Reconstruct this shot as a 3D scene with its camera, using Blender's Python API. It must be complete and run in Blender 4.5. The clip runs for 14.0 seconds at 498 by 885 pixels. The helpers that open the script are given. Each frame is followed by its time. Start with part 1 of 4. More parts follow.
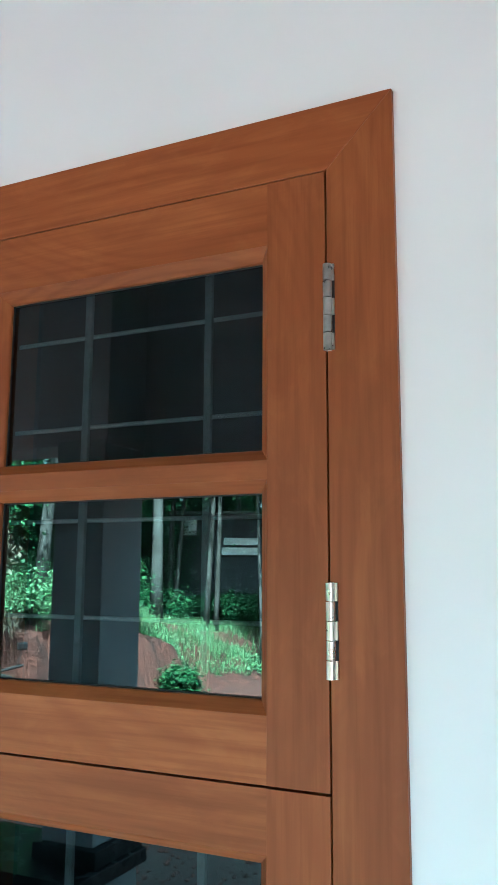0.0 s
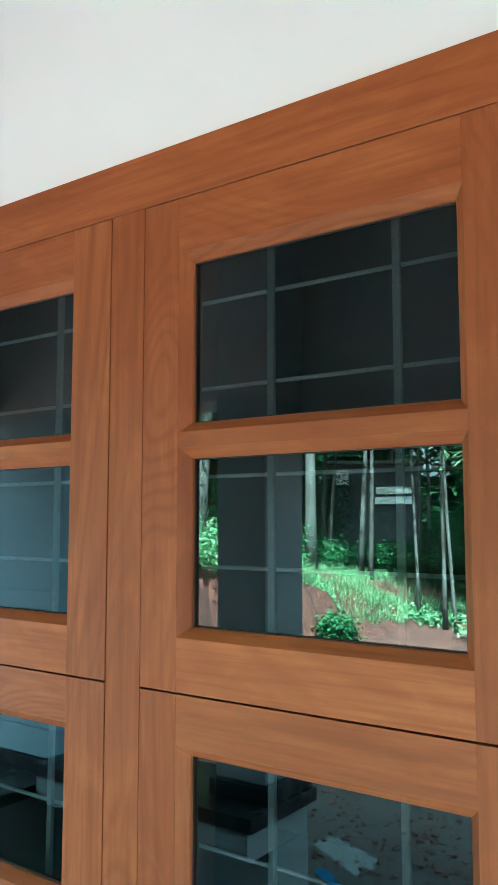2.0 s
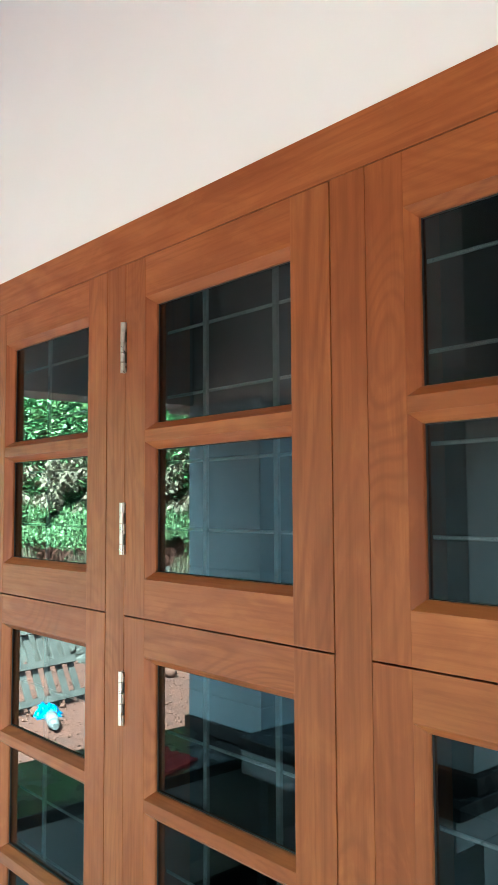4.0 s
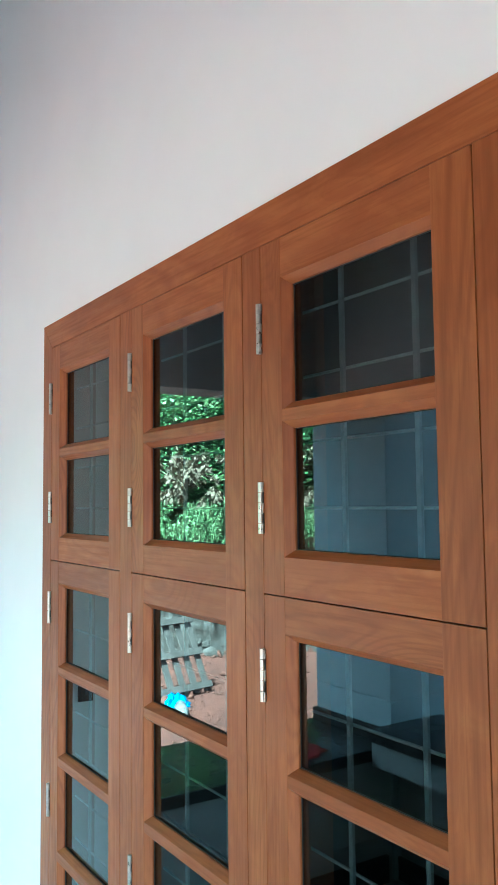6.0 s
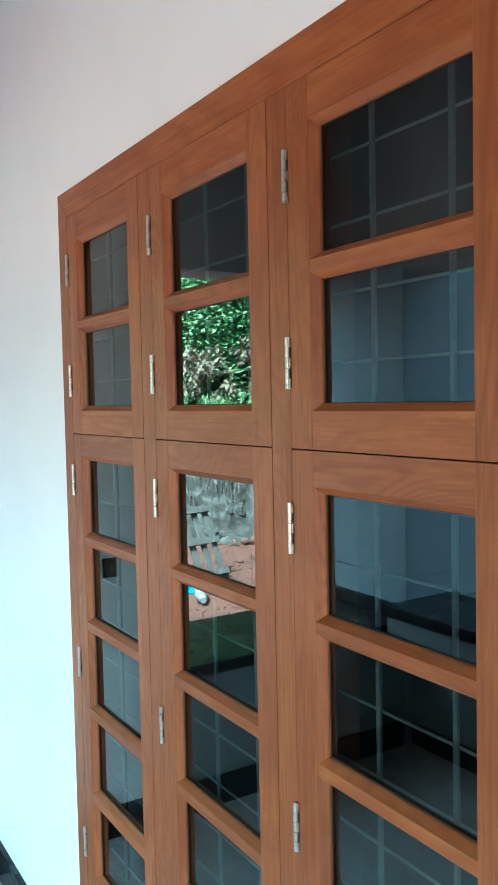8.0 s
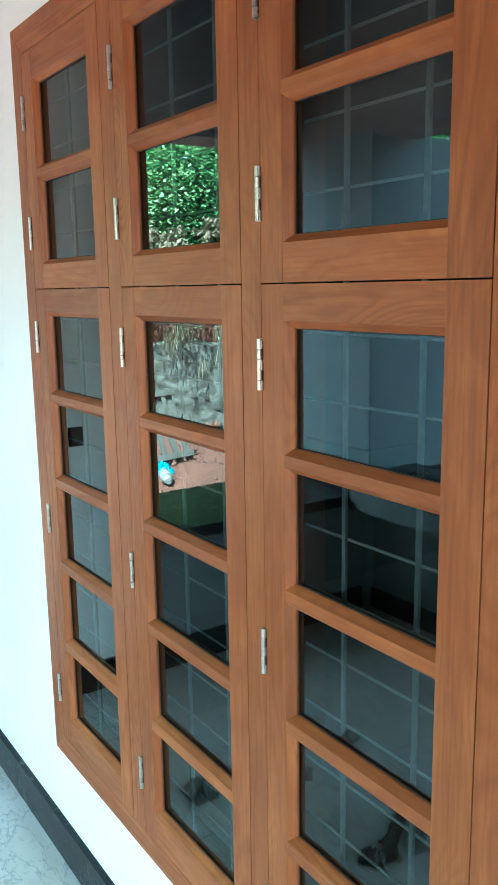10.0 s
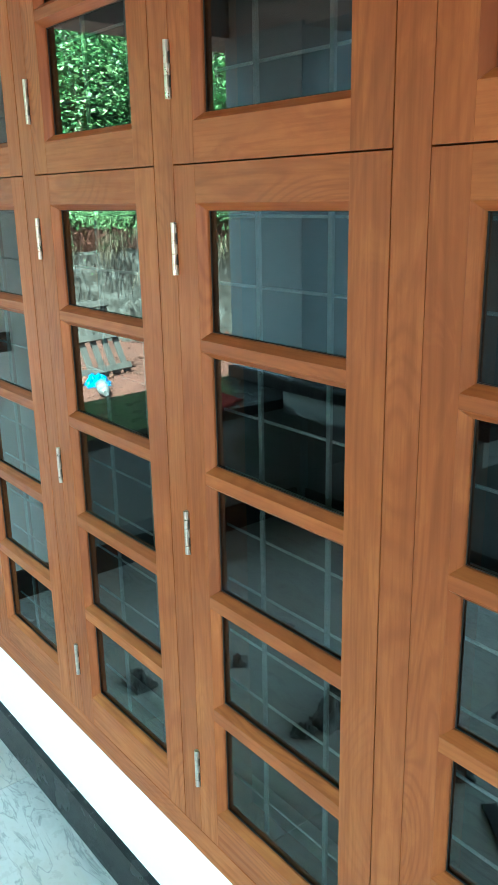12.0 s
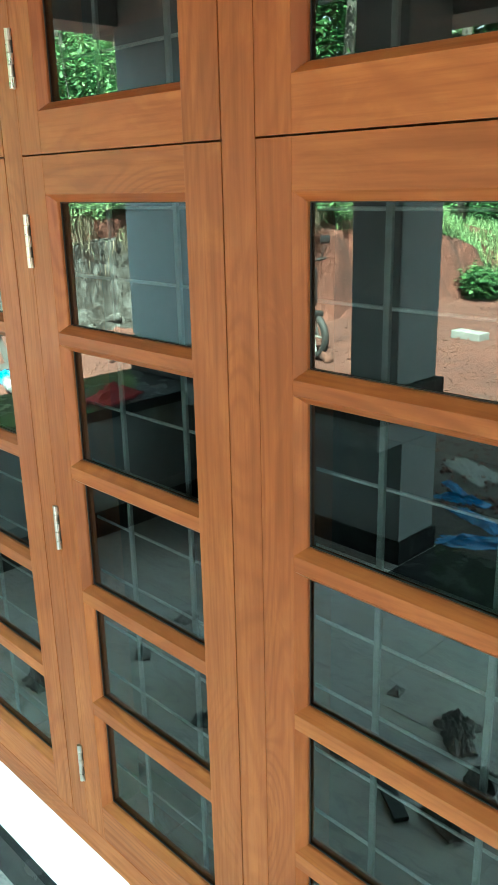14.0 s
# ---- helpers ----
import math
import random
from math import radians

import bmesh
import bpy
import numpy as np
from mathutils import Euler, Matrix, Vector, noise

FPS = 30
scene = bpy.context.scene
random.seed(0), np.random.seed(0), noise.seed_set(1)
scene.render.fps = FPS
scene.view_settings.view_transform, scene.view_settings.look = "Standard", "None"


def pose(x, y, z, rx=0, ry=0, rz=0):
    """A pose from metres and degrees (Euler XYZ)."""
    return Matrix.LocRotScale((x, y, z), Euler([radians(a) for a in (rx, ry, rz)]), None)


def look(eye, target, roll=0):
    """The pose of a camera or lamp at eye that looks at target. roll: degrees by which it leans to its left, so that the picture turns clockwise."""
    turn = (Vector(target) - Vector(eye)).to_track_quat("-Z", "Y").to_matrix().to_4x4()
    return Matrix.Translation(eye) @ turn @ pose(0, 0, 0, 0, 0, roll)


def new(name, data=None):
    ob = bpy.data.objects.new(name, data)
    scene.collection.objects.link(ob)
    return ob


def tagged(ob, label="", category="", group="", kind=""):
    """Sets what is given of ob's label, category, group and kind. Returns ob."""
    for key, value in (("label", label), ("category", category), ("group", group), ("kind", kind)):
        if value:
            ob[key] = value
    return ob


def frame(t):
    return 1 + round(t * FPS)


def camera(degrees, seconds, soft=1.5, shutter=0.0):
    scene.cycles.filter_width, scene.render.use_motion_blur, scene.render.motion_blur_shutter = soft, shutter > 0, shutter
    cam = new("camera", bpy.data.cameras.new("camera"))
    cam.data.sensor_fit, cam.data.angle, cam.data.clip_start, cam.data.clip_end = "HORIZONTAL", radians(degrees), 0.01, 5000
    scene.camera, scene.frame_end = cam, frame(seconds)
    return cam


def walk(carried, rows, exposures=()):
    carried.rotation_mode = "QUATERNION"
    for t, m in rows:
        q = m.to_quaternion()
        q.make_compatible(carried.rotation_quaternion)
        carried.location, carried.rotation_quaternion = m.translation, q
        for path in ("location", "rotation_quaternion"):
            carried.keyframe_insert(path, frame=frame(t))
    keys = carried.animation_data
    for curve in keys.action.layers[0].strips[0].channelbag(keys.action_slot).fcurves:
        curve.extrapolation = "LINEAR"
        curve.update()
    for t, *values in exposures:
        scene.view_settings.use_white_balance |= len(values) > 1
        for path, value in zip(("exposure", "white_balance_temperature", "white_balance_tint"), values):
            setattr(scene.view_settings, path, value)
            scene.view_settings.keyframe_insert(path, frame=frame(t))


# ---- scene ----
cam = camera(34.1, 14.0)
PATH = [
    (0, (2.003, -0.603, 1.645), (1.158, 1.183, 1.957), 0.3),
    (0.5, (2.001, -0.6, 1.647), (1.113, 1.172, 1.915), 0.2),
    (1, (1.988, -0.603, 1.645), (1.023, 1.133, 1.876), 0.2),
    (1.2, (1.982, -0.605, 1.649), (0.983, 1.115, 1.862), 0.2),
    (1.5, (1.977, -0.608, 1.641), (0.913, 1.071, 1.865), 0.3),
    (2, (1.965, -0.613, 1.648), (0.799, 1.001, 1.837), 0.0),
    (2.5, (1.952, -0.618, 1.648), (0.682, 0.917, 1.822), -0.1),
    (3, (1.935, -0.622, 1.639), (0.576, 0.836, 1.809), -0.1),
    (3.5, (1.923, -0.62, 1.639), (0.492, 0.769, 1.794), -0.2),
    (4, (1.914, -0.62, 1.633), (0.413, 0.694, 1.785), -0.3),
    (4.2, (1.908, -0.623, 1.634), (0.385, 0.666, 1.776), -0.3),
    (6.3, (1.893, -0.649, 1.606), (0.206, 0.416, 1.742), -0.7),
    (6.5, (1.889, -0.656, 1.612), (0.202, 0.413, 1.719), -0.8),
    (7, (1.886, -0.654, 1.592), (0.185, 0.397, 1.652), -1.2),
    (7.5, (1.882, -0.651, 1.572), (0.177, 0.394, 1.545), -1.4),
    (8, (1.875, -0.65, 1.55), (0.178, 0.403, 1.445), -1.2),
    (10.3, (1.877, -0.663, 1.466), (0.264, 0.443, 1.05), -0.9),
    (10.5, (1.882, -0.662, 1.461), (0.276, 0.444, 1.016), -0.9),
    (11, (1.892, -0.66, 1.448), (0.321, 0.468, 0.94), -1.0),
    (11.5, (1.905, -0.662, 1.439), (0.37, 0.495, 0.888), -1.0),
    (12, (1.921, -0.653, 1.437), (0.42, 0.535, 0.857), -1.1),
    (12.5, (1.94, -0.634, 1.435), (0.468, 0.583, 0.841), -1.1),
    (13, (1.959, -0.623, 1.437), (0.526, 0.637, 0.838), -1.1),
    (13.5, (1.97, -0.611, 1.436), (0.566, 0.681, 0.838), -1.1),
    (14, (1.984, -0.597, 1.436), (0.615, 0.73, 0.832), -1.3),
]
EXPOSURES = [(0.0, 5.44, 4430, -26), (2.0, 5.77, 4570, -31), (4.0, 5.78, 5120, -23), (6.5, 5.48, 4640, -24), (8.0, 5.42, 4770, -23), (10.5, 5.62, 5000, -25), (12.0, 5.70, 5350, -25), (14.0, 5.88, 5970, -25)]
walk(cam, [(t, look(eye, target, roll)) for t, eye, target, roll in PATH], EXPOSURES)

# ---- daylight ----
SUN_ELEVATION, SUN_ROTATION = 58.0, 25.0
world = bpy.data.worlds.new("daylight")
scene.world = world
world.use_nodes = True
wn = world.node_tree.nodes
sky = wn.new("ShaderNodeTexSky")
sky.sky_type = "NISHITA"
sky.sun_disc = False
sky.sun_elevation, sky.sun_rotation = radians(SUN_ELEVATION), radians(SUN_ROTATION)
sky.air_density, sky.dust_density = 1.0, 6.0
haze = wn.new("ShaderNodeHueSaturation")
haze.inputs["Saturation"].default_value = 0.55
world.node_tree.links.new(sky.outputs[0], haze.inputs["Color"])
world.node_tree.links.new(haze.outputs[0], wn["Background"].inputs[0])
wn["Background"].inputs[1].default_value = 0.085
sun_data = bpy.data.lights.new("sun", "SUN")
sun_data.energy, sun_data.angle, sun_data.color = 5.0, radians(1.0), (1.0, 0.96, 0.90)
sun = new("sun", sun_data)
az, el = radians(SUN_ROTATION), radians(SUN_ELEVATION)
sun.matrix_world = look((math.sin(az) * math.cos(el) * 20, math.cos(az) * math.cos(el) * 20, math.sin(el) * 20), (0, 0, 0))


# ---- materials ----
def material(name, rough=0.5, metal=0.0):
    m = bpy.data.materials.new(name)
    m.use_nodes = True
    b = m.node_tree.nodes["Principled BSDF"]
    b.inputs["Roughness"].default_value = rough
    b.inputs["Metallic"].default_value = metal
    return m, m.node_tree, b


def node(nt, kind, **sets):
    n = nt.nodes.new(kind)
    for k, v in sets.items():
        n.inputs[k.replace("_", " ")].default_value = v
    return n


def ramp(nt, fac, stops):
    r = nt.nodes.new("ShaderNodeValToRGB")
    while len(r.color_ramp.elements) < len(stops):
        r.color_ramp.elements.new(0.5)
    for e, (p, c) in zip(r.color_ramp.elements, stops):
        e.position, e.color = p, (*c, 1)
    nt.links.new(fac, r.inputs[0])
    return r.outputs[0]


def coords(nt, scale, shift=True):
    """Object coordinates, scaled, moved by a random step for each object."""
    tc = nt.nodes.new("ShaderNodeTexCoord")
    mp = nt.nodes.new("ShaderNodeMapping")
    mp.inputs["Scale"].default_value = scale
    nt.links.new(tc.outputs["Object"], mp.inputs[0])
    if shift:
        oi = nt.nodes.new("ShaderNodeObjectInfo")
        mu = nt.nodes.new("ShaderNodeVectorMath")
        mu.operation = "SCALE"
        co = nt.nodes.new("ShaderNodeCombineXYZ")
        for i in range(3):
            nt.links.new(oi.outputs["Random"], co.inputs[i])
        nt.links.new(co.outputs[0], mu.inputs[0])
        mu.inputs["Scale"].default_value = 37.0
        nt.links.new(mu.outputs[0], mp.inputs["Location"])
    return mp.outputs[0]


def bump(nt, b, height, strength, distance=0.002):
    n = nt.nodes.new("ShaderNodeBump")
    n.inputs["Strength"].default_value, n.inputs["Distance"].default_value = strength, distance
    nt.links.new(height, n.inputs["Height"])
    nt.links.new(n.outputs[0], b.inputs["Normal"])


def mix(nt, fac, a, c, blend="MIX"):
    n = nt.nodes.new("ShaderNodeMix")
    n.data_type, n.blend_type = "RGBA", blend
    for sock, v in ((n.inputs[0], fac), (n.inputs[6], a), (n.inputs[7], c)):
        if isinstance(v, (int, float)):
            sock.default_value = v
        elif isinstance(v, tuple):
            sock.default_value = (*v, 1)
        else:
            nt.links.new(v, sock)
    return n.outputs[2]


def noise_tex(nt, vec, scale, detail=4.0, rough=0.55, distort=0.0):
    n = node(nt, "ShaderNodeTexNoise", Scale=scale, Detail=detail, Roughness=rough, Distortion=distort)
    nt.links.new(vec, n.inputs["Vector"])
    return n.outputs["Fac"]


def teak(name, along):
    """Varnished teak, grain along one axis (0: x, 2: z): growth rings that bend round knots, curly figure, pores and broad tone."""
    m, nt, b = material(name, 0.42)

    def stretched(cross, length):
        sc = [cross] * 3
        sc[along] = length
        return coords(nt, sc)

    def math_node(op, a, c):
        n = nt.nodes.new("ShaderNodeMath")
        n.operation = op
        for sock, v in zip(n.inputs, (a, c)):
            if isinstance(v, float):
                sock.default_value = v
            elif v is not None:
                nt.links.new(v, sock)
        return n.outputs[0]

    knot = node(nt, "ShaderNodeTexVoronoi", Scale=1.0)
    nt.links.new(stretched(3.4, 1.7), knot.inputs["Vector"])
    swell = node(nt, "ShaderNodeMapRange", From_Min=0.0, From_Max=0.30, To_Min=0.24, To_Max=0.0)
    swell.interpolation_type = "SMOOTHSTEP"
    nt.links.new(knot.outputs["Distance"], swell.inputs[0])
    field = math_node("ADD", noise_tex(nt, stretched(4.2, 0.85), 1.0, 2.2, 0.42, 0.6), swell.outputs[0])
    wave = math_node("SINE", math_node("MULTIPLY", field, 190.0), None)
    ring = node(nt, "ShaderNodeMapRange", From_Min=-1.0, From_Max=1.0)
    nt.links.new(wave, ring.inputs[0])
    fine = noise_tex(nt, stretched(170.0, 6.0), 1.0, 3.0, 0.6)
    broad = noise_tex(nt, stretched(6.0, 1.6), 1.0, 4.0, 0.55, 0.4)
    streak = noise_tex(nt, stretched(55.0, 2.4), 1.0, 4.0, 0.65, 0.4)
    curl = noise_tex(nt, stretched(26.0, 9.0), 1.0, 4.0, 0.62, 1.2)
    patch = noise_tex(nt, stretched(2.6, 1.3), 1.0, 2.0, 0.5)
    c = ramp(nt, broad, [(0.28, (0.215, 0.060, 0.0160)), (0.5, (0.300, 0.094, 0.0265)), (0.72, (0.375, 0.132, 0.0385))])
    veil = mix(nt, ramp(nt, patch, [(0.40, (0.25,) * 3), (0.62, (1.0,) * 3)]), (0, 0, 0), ramp(nt, ring.outputs[0], [(0.0, (0.46,) * 3), (0.25, (0.24,) * 3), (0.7, (0.0,) * 3), (1.0, (0.04,) * 3)]))
    c = mix(nt, veil, c, (0.160, 0.036, 0.0075))
    c = mix(nt, ramp(nt, streak, [(0.44, (0, 0, 0)), (0.70, (0.36,) * 3)]), c, (0.165, 0.043, 0.0100))
    c = mix(nt, ramp(nt, curl, [(0.40, (0.22,) * 3), (0.54, (0.0,) * 3)]), c, (0.190, 0.050, 0.0120))
    c = mix(nt, ramp(nt, curl, [(0.52, (0.0,) * 3), (0.68, (0.20,) * 3)]), c, (0.420, 0.160, 0.0480))
    c = mix(nt, ramp(nt, fine, [(0.46, (0, 0, 0)), (0.72, (0.46,) * 3)]), c, (0.165, 0.042, 0.0090))
    c = mix(nt, ramp(nt, knot.outputs["Distance"], [(0.0, (0.70,) * 3), (0.035, (0.40,) * 3), (0.085, (0.0,) * 3)]), c, (0.125, 0.030, 0.0075))
    oi = nt.nodes.new("ShaderNodeObjectInfo")
    hs = nt.nodes.new("ShaderNodeHueSaturation")
    mr = node(nt, "ShaderNodeMapRange", To_Min=0.91, To_Max=1.09)
    nt.links.new(oi.outputs["Random"], mr.inputs[0])
    nt.links.new(mr.outputs[0], hs.inputs["Value"])
    nt.links.new(c, hs.inputs["Color"])
    nt.links.new(hs.outputs[0], b.inputs["Base Color"])
    nt.links.new(ramp(nt, fine, [(0.3, (0.38,) * 3), (0.8, (0.56,) * 3)]), b.inputs["Roughness"])
    b.inputs["Specular IOR Level"].default_value = 0.32
    bump(nt, b, fine, 0.10, 0.0006)
    return m


def plaster(name, colour, rough=0.75, rel=0.25):
    m, nt, b = material(name, rough)
    v = coords(nt, (1, 1, 1), False)
    big = noise_tex(nt, v, 1.3, 4.0, 0.6)
    small = noise_tex(nt, v, 60.0, 5.0, 0.6)
    dark = tuple(x * 0.93 for x in colour)
    c = mix(nt, ramp(nt, big, [(0.35, (0, 0, 0)), (0.7, (1, 1, 1))]), colour, dark)
    nt.links.new(c, b.inputs["Base Color"])
    bump(nt, b, small, rel, 0.001)
    return m


def granite():
    m, nt, b = material("black_granite", 0.12)
    v = coords(nt, (1, 1, 1), False)
    sp = noise_tex(nt, v, 420.0, 2.0, 0.7)
    cl = noise_tex(nt, v, 9.0, 4.0, 0.6)
    c = ramp(nt, sp, [(0.55, (0.010, 0.011, 0.012)), (0.75, (0.05, 0.055, 0.06))])
    c = mix(nt, ramp(nt, cl, [(0.45, (0, 0, 0)), (0.8, (0.35, 0.35, 0.35))]), c, (0.09, 0.09, 0.088))
    nt.links.new(c, b.inputs["Base Color"])
    nt.links.new(ramp(nt, cl, [(0.35, (0.12,) * 3), (0.75, (0.40,) * 3)]), b.inputs["Roughness"])
    b.inputs["Specular IOR Level"].default_value = 0.12
    return m


def marble():
    """Pale beige-white marble with soft clouds, long thin grey streaks and a film of dust."""
    m, nt, b = material("veined_marble", 0.2)
    rot = nt.nodes.new("ShaderNodeMapping")
    rot.inputs["Rotation"].default_value = (0, 0, radians(28))
    nt.links.new(coords(nt, (1.0, 3.4, 1.0)), rot.inputs[0])
    a = noise_tex(nt, rot.outputs[0], 2.0, 5.0, 0.6, 0.8)
    d = noise_tex(nt, rot.outputs[0], 4.5, 6.0, 0.62, 1.1)
    c = ramp(nt, a, [(0.30, (0.42, 0.43, 0.42)), (0.45, (0.54, 0.54, 0.52)), (0.60, (0.50, 0.48, 0.43)), (0.8, (0.42, 0.39, 0.33))])
    c = mix(nt, ramp(nt, d, [(0.475, (0, 0, 0)), (0.50, (0.75,) * 3), (0.53, (0, 0, 0))]), c, (0.24, 0.25, 0.25))
    dust = noise_tex(nt, coords(nt, (1, 1, 1), False), 24.0, 4.0, 0.7)
    c = mix(nt, ramp(nt, dust, [(0.55, (0, 0, 0)), (0.80, (0.30,) * 3)]), c, (0.36, 0.32, 0.26))
    nt.links.new(c, b.inputs["Base Color"])
    nt.links.new(ramp(nt, dust, [(0.35, (0.20,) * 3), (0.7, (0.55,) * 3)]), b.inputs["Roughness"])
    return m


def tinted_glass():
    """Dark reflective window glass: a mirror coat over a tinted, clear body."""
    m = bpy.data.materials.new("reflective_tinted_glass")
    m.use_nodes = True
    nt = m.node_tree
    nt.nodes.clear()
    out = nt.nodes.new("ShaderNodeOutputMaterial")
    gl = nt.nodes.new("ShaderNodeBsdfGlossy")
    gl.inputs["Color"].default_value = (0.94, 1.0, 0.95, 1)
    gl.inputs["Roughness"].default_value = 0.0
    tr = nt.nodes.new("ShaderNodeBsdfTransparent")
    tr.inputs["Color"].default_value = (0.24, 0.275, 0.275, 1)
    lw = nt.nodes.new("ShaderNodeLayerWeight")
    lw.inputs[0].default_value = 0.5
    po = nt.nodes.new("ShaderNodeMath")
    po.operation = "POWER"
    nt.links.new(lw.outputs["Facing"], po.inputs[0])
    po.inputs[1].default_value = 5.0
    fr = node(nt, "ShaderNodeMapRange", To_Min=0.084, To_Max=0.85)
    nt.links.new(po.outputs[0], fr.inputs[0])
    mx = nt.nodes.new("ShaderNodeMixShader")
    nt.links.new(fr.outputs[0], mx.inputs[0])
    nt.links.new(tr.outputs[0], mx.inputs[1])
    nt.links.new(gl.outputs[0], mx.inputs[2])
    nt.links.new(mx.outputs[0], out.inputs[0])
    return m


def clear_body():
    """The uncoated body of the panes."""
    m = bpy.data.materials.new("clear_glass_body")
    m.use_nodes = True
    nt = m.node_tree
    nt.nodes.clear()
    out = nt.nodes.new("ShaderNodeOutputMaterial")
    tr = nt.nodes.new("ShaderNodeBsdfTransparent")
    tr.inputs["Color"].default_value = (0.97, 0.98, 0.98, 1)
    nt.links.new(tr.outputs[0], out.inputs[0])
    return m


def metal_paint(name, colour, rough=0.4, metal=0.0):
    m, nt, b = material(name, rough, metal)
    n = noise_tex(nt, coords(nt, (1, 1, 1)), 90.0, 4.0, 0.65)
    nt.links.new(ramp(nt, n, [(0.35, tuple(x * 0.72 for x in colour)), (0.65, colour)]), b.inputs["Base Color"])
    nt.links.new(ramp(nt, n, [(0.3, (rough * 0.7,) * 3), (0.7, (min(1, rough * 1.3),) * 3)]), b.inputs["Roughness"])
    return m


def earth():
    """Red laterite soil, with grey gravel and trampled patches."""
    m, nt, b = material("red_soil", 0.95)
    v = coords(nt, (1, 1, 1), False)
    big = noise_tex(nt, v, 0.45, 5.0, 0.6)
    mid = noise_tex(nt, v, 3.5, 6.0, 0.7)
    fine = noise_tex(nt, v, 28.0, 5.0, 0.7)
    c = ramp(nt, mid, [(0.3, (0.022, 0.0056, 0.0034)), (0.5, (0.054, 0.0142, 0.0084)), (0.72, (0.105, 0.034, 0.021))])
    c = mix(nt, ramp(nt, fine, [(0.45, (0, 0, 0)), (0.7, (0.6, 0.6, 0.6))]), c, (0.024, 0.0075, 0.0048))
    c = mix(nt, ramp(nt, big, [(0.48, (0, 0, 0)), (0.62, (0.6, 0.6, 0.6))]), c, (0.072, 0.024, 0.015))
    ge = nt.nodes.new("ShaderNodeNewGeometry")
    di = nt.nodes.new("ShaderNodeVectorMath")
    di.operation = "DISTANCE"
    nt.links.new(ge.outputs["Position"], di.inputs[0])
    di.inputs[1].default_value = (1.0, -1.8, -0.2)
    ma = nt.nodes.new("ShaderNodeMath")
    ma.operation = "MULTIPLY_ADD"
    nt.links.new(mid, ma.inputs[0])
    ma.inputs[1].default_value = 1.6
    nt.links.new(di.outputs["Value"], ma.inputs[2])
    near = node(nt, "ShaderNodeMapRange", From_Min=5.2, From_Max=4.2)
    nt.links.new(ma.outputs[0], near.inputs[0])
    gravel = ramp(nt, fine, [(0.3, (0.012, 0.011, 0.010)), (0.55, (0.035, 0.031, 0.028)), (0.8, (0.12, 0.11, 0.10))])
    c = mix(nt, near.outputs[0], c, gravel)
    nt.links.new(c, b.inputs["Base Color"])
    bump(nt, b, fine, 0.9, 0.03)
    return m


def foliage(name, lo, hi, rough=0.55, through_light=0.35):
    m, nt, b = material(name, rough)
    g = nt.nodes.new("ShaderNodeNewGeometry")
    c = ramp(nt, g.outputs["Random Per Island"], [(0.0, lo), (0.6, tuple((x + y) / 2 for x, y in zip(lo, hi))), (1.0, hi)])
    nt.links.new(c, b.inputs["Base Color"])
    tl = nt.nodes.new("ShaderNodeBsdfTranslucent")
    nt.links.new(c, tl.inputs[0])
    mx = nt.nodes.new("ShaderNodeMixShader")
    mx.inputs[0].default_value = through_light
    out = nt.nodes["Material Output"]
    nt.links.new(b.outputs[0], mx.inputs[1])
    nt.links.new(tl.outputs[0], mx.inputs[2])
    nt.links.new(mx.outputs[0], out.inputs[0])
    return m


def mottled(name, stops, scale, rough=0.9, stretch=(1, 1, 1), rel=0.6, dist=0.01):
    m, nt, b = material(name, rough)
    v = coords(nt, stretch)
    n = noise_tex(nt, v, scale, 6.0, 0.65)
    f = noise_tex(nt, v, scale * 7, 4.0, 0.65)
    c = ramp(nt, n, stops)
    c = mix(nt, ramp(nt, f, [(0.45, (0, 0, 0)), (0.75, (0.5, 0.5, 0.5))]), c, tuple(x * 0.55 for x in stops[0][1]))
    nt.links.new(c, b.inputs["Base Color"])
    bump(nt, b, n, rel, dist)
    return m


TEAK_V, TEAK_H = teak("teak_upright_grain", 2), teak("teak_level_grain", 0)
WHITE = plaster("white_wall_paint", (0.88, 0.89, 0.89))
GREY = plaster("pale_grey_paint", (0.24, 0.27, 0.275))
# darker copy of GREY with the front sitting wall's shade in its colour
SHADED_GREY = plaster("shaded_grey_paint", (0.20, 0.225, 0.23))
BLUE_GREY = plaster("blue_grey_paint", (0.25, 0.33, 0.385))
CEILING = plaster("beam_paint", (0.36, 0.36, 0.37))
DARK_CEILING = plaster("grey_ceiling_paint", (0.24, 0.24, 0.245))
# near-black, so that the colour stands in for the unlit room
DIMMED_ROOM = plaster("dimmed_room_paint", (0.04, 0.041, 0.043))
GRANITE, MARBLE, GLASS, CLEAR = granite(), marble(), tinted_glass(), clear_body()
STEEL = metal_paint("satin_steel", (0.62, 0.60, 0.55), 0.35, 0.85)
GRILLE = metal_paint("grey_grille_paint", (0.60, 0.63, 0.63), 0.4)
ROD = material("bright_steel_rod", 0.30, 0.6)[0]
ROD.node_tree.nodes["Principled BSDF"].inputs["Base Color"].default_value = (0.93, 0.94, 0.94, 1)
GASKET = metal_paint("black_gasket", (0.012, 0.012, 0.013), 0.6)
DARK_METAL = metal_paint("black_plastic", (0.015, 0.015, 0.016), 0.4)
SOIL = earth()
GRASS = foliage("grass", (0.075, 0.150, 0.060), (0.25, 0.36, 0.165))
LEAF = foliage("broad_leaf", (0.016, 0.058, 0.022), (0.085, 0.185, 0.062))
LEAF_PALE = foliage("pale_leaf", (0.075, 0.170, 0.070), (0.27, 0.39, 0.190))
